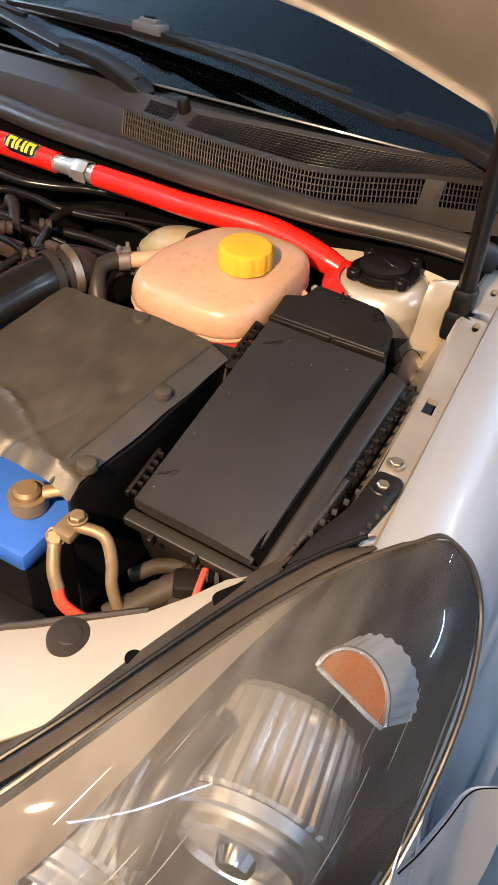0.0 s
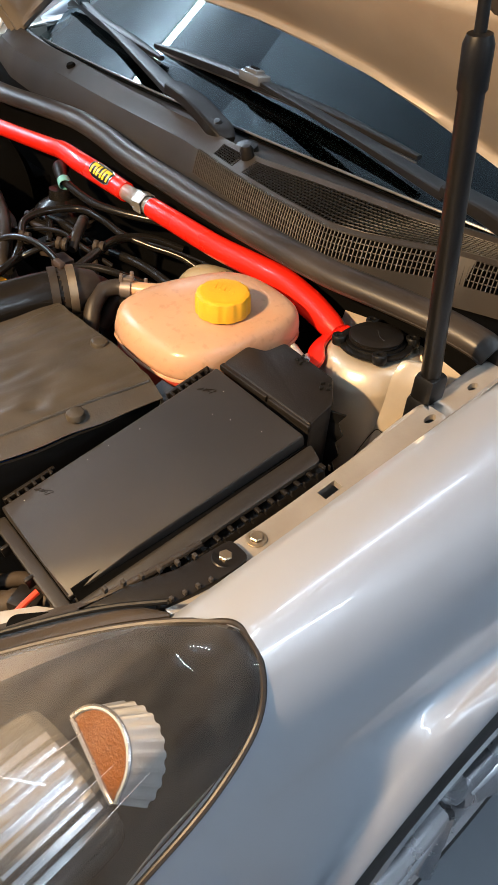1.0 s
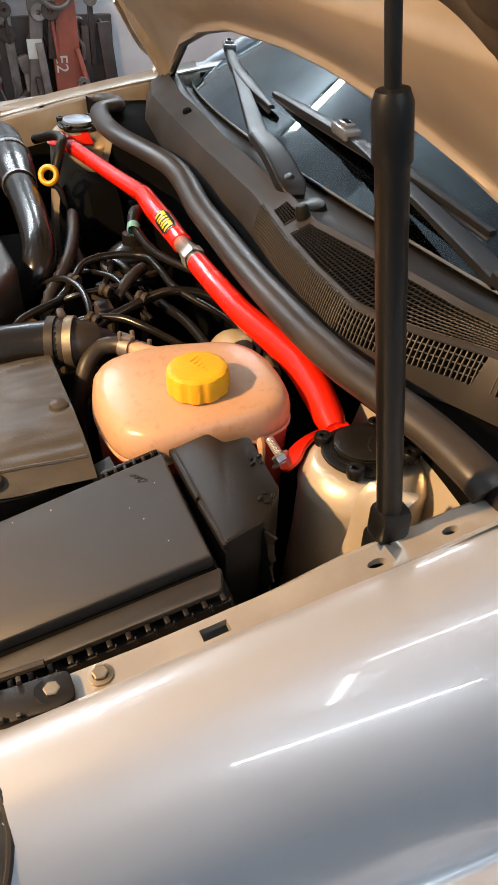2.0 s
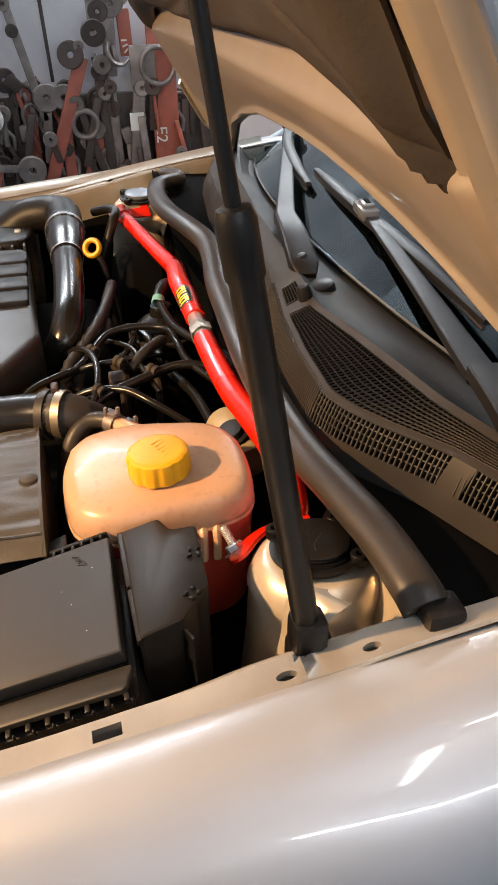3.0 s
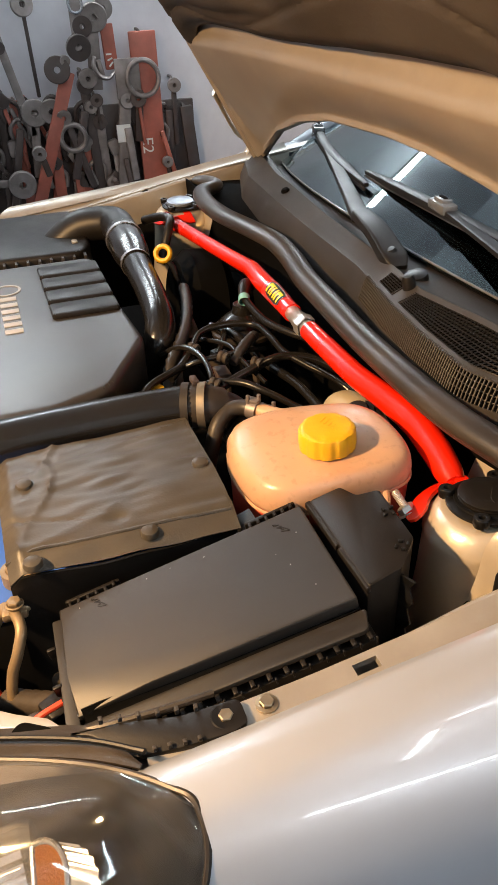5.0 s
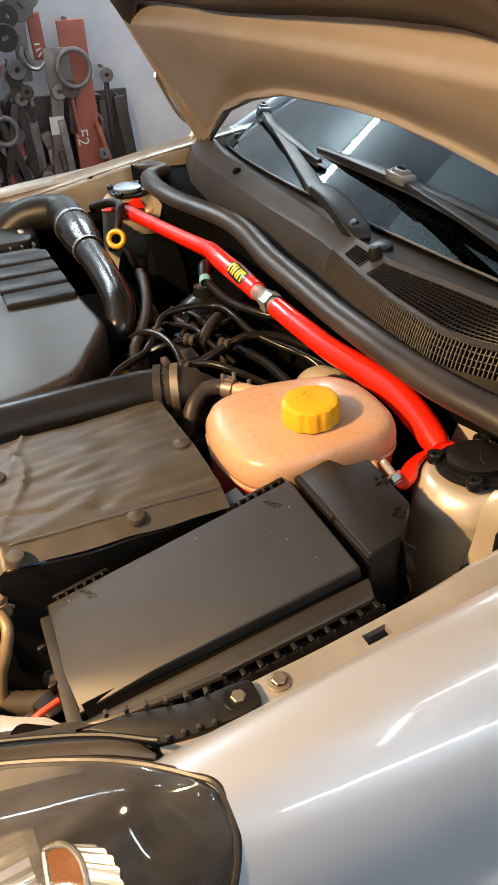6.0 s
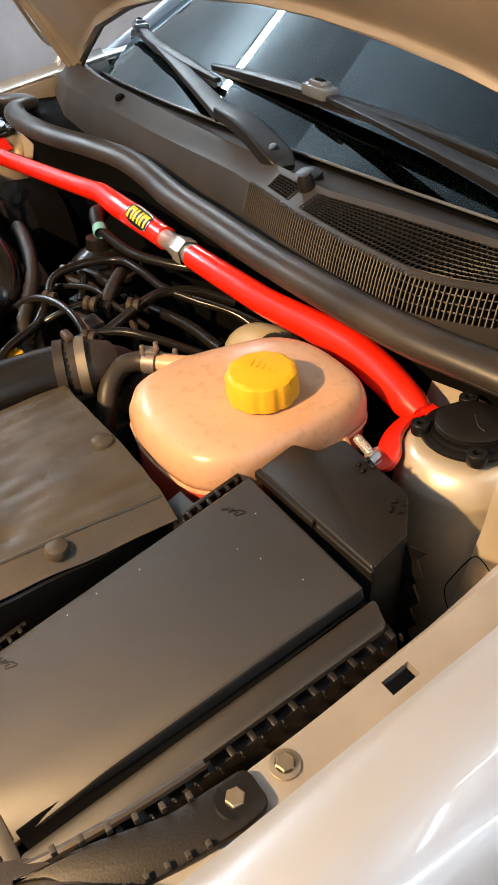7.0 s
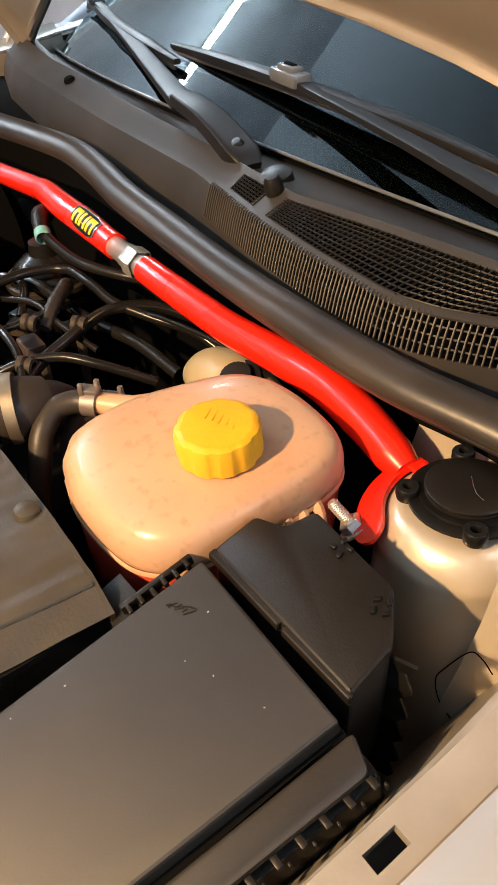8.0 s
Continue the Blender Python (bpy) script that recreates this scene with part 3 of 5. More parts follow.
part("indicator_rim", sweep([mid + (p - mid) * 1.02 for p in arc[::4]] + [arc[-1].lerp(arc[0], 0.5), arc[0]], .0022, 8, 2), ALLOY, headlight, "pale rim of the indicator")


def reflector(place, aim, r, deep, ribs, label):
    """A bowl turned about its aim: fluted drum outside, rings at its mouth."""
    m = along(place, aim)
    drum = [(.0, -deep), (r * .80, -deep), (r * .93, -deep * .97), (r * .985, -deep * .88), (r, -deep * .70), (r * 1.015, -deep * .30), (r * 1.03, 0.0), (r * .98, .003)]
    part("reflector", lathe(drum, 144, m, False, lambda a: 1 + 0.030 * abs(math.sin(a * ribs / 2))), REFLECTOR, headlight, label, 16)
    part("reflector_mouth", lathe([(r * .97, .003), (r * .94, .012), (r * .88, .014), (r * .84, .008), (r * .80, -.004), (r * .55, -deep * .4), (0, -deep * .5)], 72, m), REFLECTOR, headlight, "chrome bowl")
    part("ring", lathe([(r * .66, .020), (r * .70, .026), (r * .76, .024), (r * .78, .010), (r * .74, -.004)], 60, m), REFLECTOR, headlight, "pale warm inner ring")
    part("bulb_shield", lathe([(0, .034), (r * .20, .032), (r * .28, .022), (r * .30, -.01)], 32, m), CHROME, headlight, "chrome bulb shield")


AIM = Vector((0.10, -0.98, -0.05))
reflector((.684, -.530, .672), AIM, .064, .085, 34, "fluted chrome main beam reflector")
reflector((.575, -.615, .668), AIM, .060, .080, 34, "fluted chrome inner reflector")
part("bezel_web", sweep([(.640, -.505, .745), (.628, -.555, .730), (.628, -.60, .70)], [.010, .014, .012], 12, 5), HL_DARK, headlight, "dark web between the reflectors")

part("bezel_ledge", sheet(lambda u, v: headlight_point(.22 + .76 * u, .035 + (.03 + .19 * u) * v, .006 + .014 * v), 30, 6, .001), mat("bezel_grey", (.15, .13, .11), .40, .2, .25, 14, .0, 300), headlight, "grey-brown ledge inside the lens")
# Scratches worn into the lens.
for k in range(16):
    u0, v0, n = .30 + .62 * random.random(), .12 + .70 * random.random(), .05 + .09 * random.random()
    part("scratch", sweep([headlight_point(min(.99, u0 + n * s), min(.97, v0 + .25 * n * s), -.0004) for s in (0, .5, 1)], [.0001, .00024, .0001], 5, 4), ALLOY, headlight, "" if k else "fine pale scratch in the lens")

# Trim between headlight and bay.
TRIM = [(.690, -.367, .8255), (.660, -.402, .815), (.628, -.452, .800), (.596, -.516, .785), (.567, -.575, .770), (.53, -.64, .752)]
part("headlight_trim", sheet(lambda u, v: Vector(spline(TRIM, 6)[min(30, int(u * 30))]) + Vector((-.030 * v, .018 * v, -.004 - .012 * v + .004 * math.sin(3.1 * v))) * min(1, .12 + 3.5 * u), 30, 6, .002), mat("dusty_trim_plastic", (.016, .014, .012), .5, 0, .4, 30, .2, 500, 0, DUST, .22, .3), car, "dusty black trim strip behind the headlight")
part("trim_rib", sweep([Vector(p) + Vector((-.010, .006, .001)) for p in TRIM], .0022, 8, 5), PLASTIC_DARK, car)

# Bumper below the headlight.
part("bumper", sheet(lambda u, v: Vector(HL_B[int(u * (len(HL_B) - 1))]) + Vector((.004 + .030 * math.sin(1.6 * v) * (1 - .3 * u), -.03 * v, -.003 - .33 * v)) if u > 0.66 else Vector(HL_B[int(0.66 * (len(HL_B) - 1))]) + Vector((.004 + .030 * math.sin(1.6 * v), -.03 * v + .02 * (0.66 - u), -.003 - .33 * v)), 30, 14, .002), PAINT, car, "silver front bumper corner")
GAP = spline([(.789, -.512, .690), (.801, -.478, .660), (.814, -.436, .637), (.8265, -.394, .6195), (.842, -.378, .616), (.866, -.368, .619)], 8)


def bumper_corner(u, v):
    k = u * (len(GAP) - 1)
    i = min(int(k), len(GAP) - 2)
    return GAP[i].lerp(GAP[i + 1], k - i) + Vector((-.002 + .020 * math.sin(2.0 * v), -.016 * v, -.003 - .30 * v))


part("bumper_corner", sheet(bumper_corner, 24, 12, .002), PAINT, car, "silver bumper corner meeting the wing")
part("panel_gap", sweep([p + Vector((.0006, 0, 0)) for p in GAP], .0007, 6, 1), BLACK, car, "thin dark gap between wing and bumper")
part("front_bumper", sheet(lambda u, v: (.715 - 1.43 * u, -.66 - .16 * math.sin(math.pi * u) - .02 * v, .60 - .28 * v), 24, 8, .003), PAINT, car, "silver front bumper")

# Wheels.
def road_wheel(x, y):
    s = 1 if x > 0 else -1
    m = along((x, y, .312), (s, 0, 0))
    wheel = part("wheel", lathe([(.205, -.10), (.25, -.105), (.29, -.10), (.308, -.085), (.312, -.03), (.312, .03), (.308, .085), (.29, .10), (.25, .105), (.212, .10), (.205, .09)], 64, m), TYRE, car, "black tyre on a silver alloy wheel")
    part("rim", lathe([(.206, -.09), (.200, .06), (.212, .10), (.207, .104), (.196, .095), (.19, -.05), (.19, -.09)], 56, m), ALLOY, wheel, "silver alloy rim")
    hub = Vector((x + s * .080, y, .312))
    for k in range(7):
        a = radians(k * 360 / 7 + 12)
        d = Vector((0, math.cos(a), math.sin(a)))
        part("spoke", sweep([hub + d * .03, hub + d * .11 + Vector((s * .013, 0, 0)), hub + d * .200 + Vector((s * .013, 0, 0))], [.026, .018, .024], 10, 5, .5), ALLOY, wheel)


for x in (.745, -.745):
    for y in (-.03, 2.48):
        road_wheel(x, y)

# ---- windscreen, cowl and seal ----
def screen_base(x):
    return Vector((x, .170 + .24 * x * x, .921 - .045 * (x / .74) ** 2))


def screen(u, v):
    b = screen_base(-.735 + 1.47 * u)
    d = 0.72 * v
    return (b.x * (1 - 0.16 * v), b.y + d, b.z + .52 * d + .05 * d * d)


windscreen = part("windscreen", sheet(screen, 48, 24, 0.004), GLASS, car, "tinted windscreen glass with reflections", 60)
part("screen_band", sheet(lambda u, v: Vector(screen(u, 0.05 * v)) - Vector((0, -.002, .0065)), 48, 3), BLACK, windscreen, "black painted lower band")
part("dashboard", sheet(lambda u, v: (-.68 + 1.36 * u, .26 + .30 * (u - .5) ** 2 * 2 + .50 * v, .86 + .03 * math.sin(3 * v)), 14, 8, .004), PLASTIC_DARK, car, "black dashboard")
# Plain black panel added to make the cabin behind the glass dark.
part("cabin_rear", box((0, 1.5, 0.95), (1.36, .05, .9), 0), BLACK, car, "added black panel for the dark of the cabin")
for side in (1, -1):
    pil = [Vector(screen(0.5 + 0.5 * side, v)) + Vector((side * .022, .012, .004)) for v in (0, .2, .4, .6, .8, 1)]
    part("windscreen_pillar", sweep(pil, [.020, .026, .03, .034, .036, .04], 12, 4, .6), PAINT, car, "silver windscreen pillar")
    part("door", sheet(lambda u, v, s=side: (s * (.80 + .03 * math.sin(3 * v)), .785 + 1.0 * u, .98 - .70 * v), 8, 8, .003), PAINT, car, "silver front door")
    part("scuttle_side", sheet(lambda u, v, s=side: (s * (.69 + .06 * v), .20 + .60 * u, .895 + .06 * u), 10, 4, .002), PAINT, car)
part("roof", sheet(lambda u, v: Vector(screen(u, 1)) + Vector((0, 1.75 * v, .03 + .05 * math.sin(3 * v) - .04 * v)), 16, 16, .003), PAINT, car, "silver roof")
part("tailgate", sheet(lambda u, v: (-.60 + 1.2 * u + .08 * (2 * u - 1) * v, 2.66 + .42 * math.sin(1.6 * v), 1.36 - .98 * v), 12, 12, .003), PAINT, car, "silver tailgate")
for side in (1, -1):
    part("rear_quarter", sheet(lambda u, v, s=side: (s * (.80 + .03 * math.sin(3 * v) - .10 * u * u), 1.79 + 1.25 * u, .99 - .66 * v), 12, 8, .003), PAINT, car, "silver rear quarter panel")
    part("side_glass", sheet(lambda u, v, s=side: (s * (.79 - .17 * v), .80 + 1.85 * u, .985 + (.24 + .16 * math.sin(2.6 * u + .3)) * v), 12, 5, .004), GLASS, car, "dark side window glass")

# Coloured near-black for the shade below the glass.
part("plenum_wall", sheet(lambda u, v: Vector((-.66 + 1.32 * u, screen_base(-.66 + 1.32 * u).y - .006, .850 + (screen_base(-.66 + 1.32 * u).z - .012 - .850) * v)), 24, 3), BLACK, car, "plenum wall, coloured black for the shade under the glass")
RIDGE = [(-.66, .19), (-.5, .14), (-.3, .112), (-.1, .098), (.10, .090), (.16, .080), (.25, .064), (.33, .055), (.42, .051), (.455, .062), (.49, .082), (.54, .116), (.62, .150), (.70, .175)]
UPPER = [(-.66, .21), (-.4, .155), (-.1, .122), (.10, .110), (.20, .100), (.25, .095), (.34, .112), (.48, .132), (.57, .156), (.70, .195)]


def cowl_row(x, w):
    yr, yu, g = lerp(RIDGE, x), lerp(UPPER, x), screen_base(x)
    gz = g.z - .004
    drop = .05 * max(0, -x - .30)
    gap = max(.01, g.y - .012 - yu)
    rows = [(yr - .020, .862 - drop), (yr - .016, .887 - drop), (yr - .003, .914 - drop), (yr + .006, .9165 - drop), (yu - .002, .926 - drop * .8), (yu + .006, .930 - drop * .7), (yu + min(.018, gap * .3), .921 - drop * .7), (yu + min(.040, gap * .6), .918 - drop * .5), (max(g.y - .012, yu + .014), gz - .001), (max(g.y + .006, yu + .02), gz - .005)]
    return [Vector((x, y, z)) for y, z in rows]


def cowl(u, v):
    r = cowl_row(-.66 + 1.33 * u, v)
    k = v * 9
    i = min(int(k + 1e-6), 8)
    return r[i].lerp(r[i + 1], k - i)


def cowl_open(u, v):
    x = -.66 + 1.33 * u
    low = 1 / 9 < v < 2 / 9 and (.150 < x < .548 or .566 < x < .660)
    high = 3 / 9 < v < 4 / 9 and (.245 < x < .640 or .172 < x < .220)
    return low or high


cowl_panel = part("cowl_panel", sheet(cowl, 120, 9, .002, cowl_open), COWL, car, "dusty grey plastic cowl panel below the windscreen", 30)


def slat_lattice():
    """Front face: upright slats with two cross bars."""
    out = bmesh.new()
    bars = []
    for x0, x1 in ((.150, .548), (.566, .660)):
        n = int((x1 - x0) / .0043)
        for k in range(n + 1):
            x = x0 + (x1 - x0) * k / n
            r = cowl_row(x, 0)
            lean = Vector((-.005, 0, 0))
            bars.append(([r[1], r[1].lerp(r[2], .5) + lean * .5 + Vector((0, -.0006, .0003)), r[2] + lean, r[2] + lean + Vector((-.001, .004, .0005))], .00085))
        for f in (.25, .5, .75):
            bars.append(([cowl_row(x0 + (x1 - x0) * k / 14, 0)[1].lerp(cowl_row(x0 + (x1 - x0) * k / 14, 0)[2], f) + Vector((0, .0026, -.001)) for k in range(15)], .0007))
    for pts, r in bars:
        b = sweep(pts, r, 5, 1, 1.4)
        me = bpy.data.meshes.new("tmp")
        b.to_mesh(me)
        b.free()
        out.from_mesh(me)
        bpy.data.meshes.remove(me)
    return out


def mesh_lattice():
    """Upper face: a net of small openings in slanting rows."""
    out = bmesh.new()
    for x0, x1 in ((.245, .640), (.172, .220)):
        def pt(x, f):
            r = cowl_row(min(max(x, x0), x1), 0)
            return r[3].lerp(r[4], f)
        rows = 9 if x0 > .23 else 6
        lines = [[pt(x0 + (x1 - x0) * k / 24, j / rows) for k in range(25)] for j in range(rows + 1)]
        n = int((x1 - x0) / .0056)
        for k in range(-4, n + 5):
            x = x0 + (x1 - x0) * k / n
            if x0 <= x <= x1:
                lines.append([pt(x, 0), pt(x + .002, .5), pt(x + .004, 1)])
        for pts in lines:
            b = sweep(pts, .0006, 5, 1, 1.6)
            me = bpy.data.meshes.new("tmp")
            b.to_mesh(me)
            b.free()
            out.from_mesh(me)
            bpy.data.meshes.remove(me)
    return out


# A thin glossy grey strip draws the highlight along the glass foot.
part("edge_highlight", sweep([screen_base(-.66 + 1.32 * k / 24) + Vector((0, .002, .001)) for k in range(25)], .0020, 8, 2), CLIP_GREY, cowl_panel, "thin grey strip drawn for the highlight along the glass foot")
part("front_grille", slat_lattice(), GRILLE, cowl_panel, "close upright grille slats")
part("top_grille", mesh_lattice(), PLASTIC, cowl_panel, "fine black grille net")
part("cowl_clip", lathe([(0, .004), (.006, .003), (.008, 0), (.008, -.004)], 18, along((-.28, .131, .925), (0, -.35, 1))), BLACK, cowl_panel)

SEAL = [(-.660, .070, .862), (-.625, .084, .868), (-.575, .084, .874), (-.53, .070, .880), (-.50, .035, .882), (-.42, .018, .884), (-.31, .018, .886), (-.20, .038, .887), (-.12, .050, .887), (-.04, .044, .887), (.05, .030, .886), (.15, .022, .886), (.27, .014, .885), (.39, .012, .885), (.47, .016, .884), (.53, .026, .884), (.59, .036, .883), (.645, .040, .880), (.662, .042, .874)]
part("bulkhead_seal", sweep(SEAL, .0180, 18, 6, .78), RUBBER, car, "thick black rubber bulkhead seal", 60)
part("seal_lip", sweep([Vector(p) + Vector((0, -.013, -.006)) for p in SEAL[2:]], .004, 8, 5), RUBBER, car)
part("seal_end", box((.668, .050, .868), (.026, .030, .030), .005), PLASTIC, car, "black plastic seal end block")

# ---- bonnet, held open ----
HINGE, OPEN = Vector((0, .197, .910)), radians(59.5)
FWD, TOP = Vector((0, -math.cos(OPEN), math.sin(OPEN))), Vector((0, math.sin(OPEN), math.cos(OPEN)))


def bonnet_at(x, v, lift):
    return Vector((x, 0, 0)) + HINGE + FWD * v + TOP * lift


REAR_EDGE = [(-.70, -.060), (-.63, -.020), (-.55, .020), (-.40, .090), (-.25, .135), (-.1, .165), (.10, .176), (.20, .173), (.30, .161), (.38, .146), (.45, .125), (.51, .102), (.59, .069), (.66, .010)]


def bonnet_rear(x):
    return lerp(REAR_EDGE, x)


def crown(x, v):
    return 0.014 * (1 - (x / .66) ** 2) - 0.02 * max(0, v - .6)


def half_width(v):
    return .668 - .02 * v - .10 * max(0, v - .7) ** 2


def bonnet_skin(u, v):
    x0 = (2 * u - 1) * half_width(0)
    r = bonnet_rear(x0)
    d = r + (0.98 - r) * v
    x = (2 * u - 1) * half_width(d)
    return bonnet_at(x, d, crown(x, d) + .022)


bonnet = part("bonnet", sheet(bonnet_skin, 40, 24, .0012), PAINT, car, "silver bonnet propped open, brown felt inside", 60)


def frame_under(u, v):
    """Pressed inner frame: rails along the edges, sunk towards the middle."""
    w = math.copysign(1 - (1 - abs(2 * u - 1)) ** 2, u - .5)
    x0 = w * (half_width(0) - .004)
    r = bonnet_rear(x0) + .003
    if v < .5:
        d = r + (.272 - r) * v / .5
    elif v < .62:
        d = .272 + .028 * (v - .5) / .12
    else:
        d = .300 + .67 * (v - .62) / .38
    x = w * (half_width(d) - .004)
    side = (half_width(d) - abs(x)) / 1.05
    back = d - r
    tent = math.sin(math.pi * v) ** 1.3 if v < .5 else .5 + .5 * math.cos(math.pi * min(1, (v - .5) / .12))
    ridge = 0.024 * tent + .008 * math.exp(-((back - .007) / .005) ** 2)
    k = min(1.0, side / .046)
    edge = .012 * k * k * (3 - 2 * k) + .013 * math.exp(-((side - .014) / .005) ** 2) + .011 * math.exp(-((side - .036) / .006) ** 2)
    edge += .007 * math.exp(-((side - .058) / .006) ** 2)
    edge *= 1 if side < .062 else max(0.0, 1 - (side - .062) / .02)
    return bonnet_at(x, d, crown(x, d) + .018 - max(ridge * min(1, side / .06), edge) - (.006 * min(1, max(0, (d - .33) / .03)) if side > .078 else 0))


part("inner_frame", sheet(frame_under, 120, 100, .001), FRAME_IN, bonnet, "pressed silver bonnet frame, dusty")


def felt(u, v):
    w = math.copysign(1 - (1 - abs(2 * u - 1)) ** 1.5, u - .5)
    r = .314 + .007 * math.sin(11 * u) * math.sin(3.1 * u) - .070 * abs(w) ** 12
    d = r + (0.90 - r) * v ** 1.35
    x = w * (half_width(d) - .064 - .004 * math.sin(8 * v))
    inset = min((half_width(d) - .064) - abs(x), d - r, .90 - d)
    rise = min(1, max(0, inset) / .030)
    rise = rise * rise * (3 - 2 * rise)
    pads = .010 * math.sin(7.5 * x + .6) ** 2 * min(1, max(0, d - r - .03) / .05)
    pads += .012 * min(1, max(0, math.sin(5.2 * x + 9 * d)) * 3) * min(1, max(0, inset - .05) / .02)
    crease = .004 * math.exp(-((d - r - .055 - .03 * math.sin(6 * x)) / .005) ** 2)
    return bonnet_at(x, d, crown(x, d) + .006 - .022 * rise - pads + crease + .004 * noise.noise(Vector((x * 9, d * 9, 2))))


part("edge_hem", sweep([bonnet_at(half_width(d) - .002, d, crown(.65, d) + .017) for d in (bonnet_rear(.66) + .93 * k / 12 for k in range(13))], .0045, 8, 3), PAINT, bonnet, "folded silver edge of the bonnet skin")
part("felt_liner", sheet(felt, 110, 80, .004), LINER, bonnet, "quilted dark brown felt liner")
for side in (1, -1):
    part("hinge", sweep([(side * .700, .17, .872), (side * .702, .20, .90), (side * .705, .215, .93), bonnet_at(side * .665, .06, .0), bonnet_at(side * .640, .16, -.004)], .011, 8, 4, .3), TOWER, bonnet, "silver bonnet hinge")

strut = thing("gas_strut", "black gas strut holding the bonnet open", "gas strut", (.652, -.043, .86))
BASE, DIR = Vector((.653, -.043, .866)), Vector((-.006, -.042, .274)).normalized()
part("cylinder", lathe([(0, .0), (.0085, .0), (.0092, .004), (.0092, .250), (.0106, .252), (.0106, .280), (.0085, .286), (.0040, .287)], 28, along(BASE + DIR * .012, DIR)), PLASTIC_DARK, strut, "black painted strut cylinder")
part("rod", sweep([BASE + DIR * .29, BASE + DIR * .40, BASE + DIR * .54], .0042, 14, 3), PLASTIC_DARK, strut, "thin black piston rod")
part("ball_socket", box(BASE, (.024, .026, .030), .006), PLASTIC_DARK, strut, "black ball socket")
part("top_socket", box(BASE + DIR * .545, (.02, .02, .03), .005), PLASTIC_DARK, strut)
part("foot_bracket", box((.650, -.040, .838), (.022, .034, .036), .006), PLASTIC_DARK, strut, "black foot bracket")


def wiper(pivot, joint, clip, blade, name_label):
    w = thing("wiper", name_label, "wiper", pivot, "windscreen wipers")
    p, j, c = Vector(pivot), Vector(joint), Vector(clip)
    d = (j - p).normalized()
    part("arm_head", sweep([p - d * .020 + Vector((0, 0, .004)), p + Vector((0, 0, .009)), p.lerp(j, .5) + Vector((0, 0, .013)), j + Vector((0, 0, .005))], [.012, .019, .0175, .0150], 16, 6, .50, boxy=.35), WIPER, w, "faded black wiper arm head")
    part("pivot_cap", lathe([(0, .017), (.007, .016), (.010, .012), (.012, 0), (.013, -.020)], 22, along(p + d * .006 + Vector((0, 0, .004)), (0, -.3, 1))), PLASTIC_DARK, w, "round pivot cap")
    part("arm", sweep([j - d * .004, j.lerp(c, .5) + Vector((0, 0, .006)), c + Vector((0, 0, .008))], [.0145, .0100, .0070], 16, 6, .42, boxy=.35), WIPER, w, "black wiper arm")
    clip_turn = Matrix.Rotation(math.atan2(c.y - j.y, c.x - j.x), 4, "Z")
    clip = part("clip", join(box(c + Vector((0, 0, .010)), (.052, .024, .014), .003, clip_turn), box(c + Vector((0, 0, .018)), (.030, .016, .008), .002, clip_turn)), CLIP_GREY, w, "glossy grey blade clip")
    part("clip_slot", box(c + Vector((0, 0, .0225)), (.018, .006, .002), .0005, clip_turn), BLACK, clip)
    b = [Vector(q) for q in blade]
    part("blade", sweep(b, [.005] + [.0105] * (len(b) - 2) + [.005], 12, 6, .7, boxy=.6), WIPER, w, "black wiper blade")
    part("blade_rubber", sweep([q + Vector((0, -.004, -.007)) for q in b], .0028, 6, 6), RUBBER, w)
    return w


wiper((.134, .124, .922), (.007, .137, .951), (-.545, .315, .962), [(-.70, .375, .935), (-.62, .345, .952), (-.545, .318, .962), (-.40, .268, .964), (-.25, .235, .962), (-.14, .222, .956)], "black windscreen wiper lying at the foot of the glass")
wiper((.645, .145, .926), (.488, .170, .950), (.088, .224, .968), [(-.206, .258, .960), (-.07, .240, .967), (.088, .227, .970), (.25, .226, .966), (.40, .226, .955)], "black windscreen wiper with a glossy clip")
part("spindle_cap", lathe([(0, .004), (.013, .0035), (.0165, .0015), (.0175, -.012)], 26, along((.184, .130, .922), (0, -.25, 1))), PLASTIC_DARK, cowl_panel, "round grey spindle cap")
part("cowl_stud", lathe([(0, .010), (.006, .009), (.0085, .004), (.009, -.01)], 20, along((.2266, .094, .933), (0, -.3, 1))), PLASTIC, cowl_panel)

# ---- strut bar ----
bar = thing("strut_bar", "bright red tubular strut brace across the engine bay", "strut bar", (.16, -.02, .867))
part("left_tube", sweep([(.1685, -.0150, .8610), (.22, -.0150, .8605), (.30, -.0110, .8570), (.360, -.001, .8540), (.405, .006, .8500), (.450, .005, .8430), (.486, .000, .8370), (.504, -.003, .8345)], [.0138, .0140, .0144, .0152, .0164, .0166, .0150, .0110], 24, 8), RED, bar, "glossy red tube")
part("right_tube", sweep([(.103, -.0130, .8605), (.070, -.0125, .8615), (.030, -.012, .8630), (-.020, -.013, .8650), (-.070, -.010, .8650), (-.100, -.0105, .8620), (-.18, -.020, .8580), (-.30, -.034, .8530), (-.415, -.048, .8480)], [.0135, .0140, .0150, .0150, .0140, .0130, .0125, .0125, .0125], 24, 6), RED, bar, "glossy red bent tube")
a, b = Vector((.1735, -.0150, .861)), Vector((.100, -.0130, .8605))
d = (b - a).normalized()
part("adjuster", join(lathe([(.0118, -.002), (.0118, .014), (.0105, .016), (.0105, .022), (.0125, .023), (.0125, .044), (.011, .046), (.011, .076)], 26, along(a, d)), lathe([(.0148, .016), (.0155, .0175), (.0155, .0345), (.0148, .036), (.0108, .036)], 6, along(a, d, 20))), STEEL, bar, "bright steel turnbuckle")
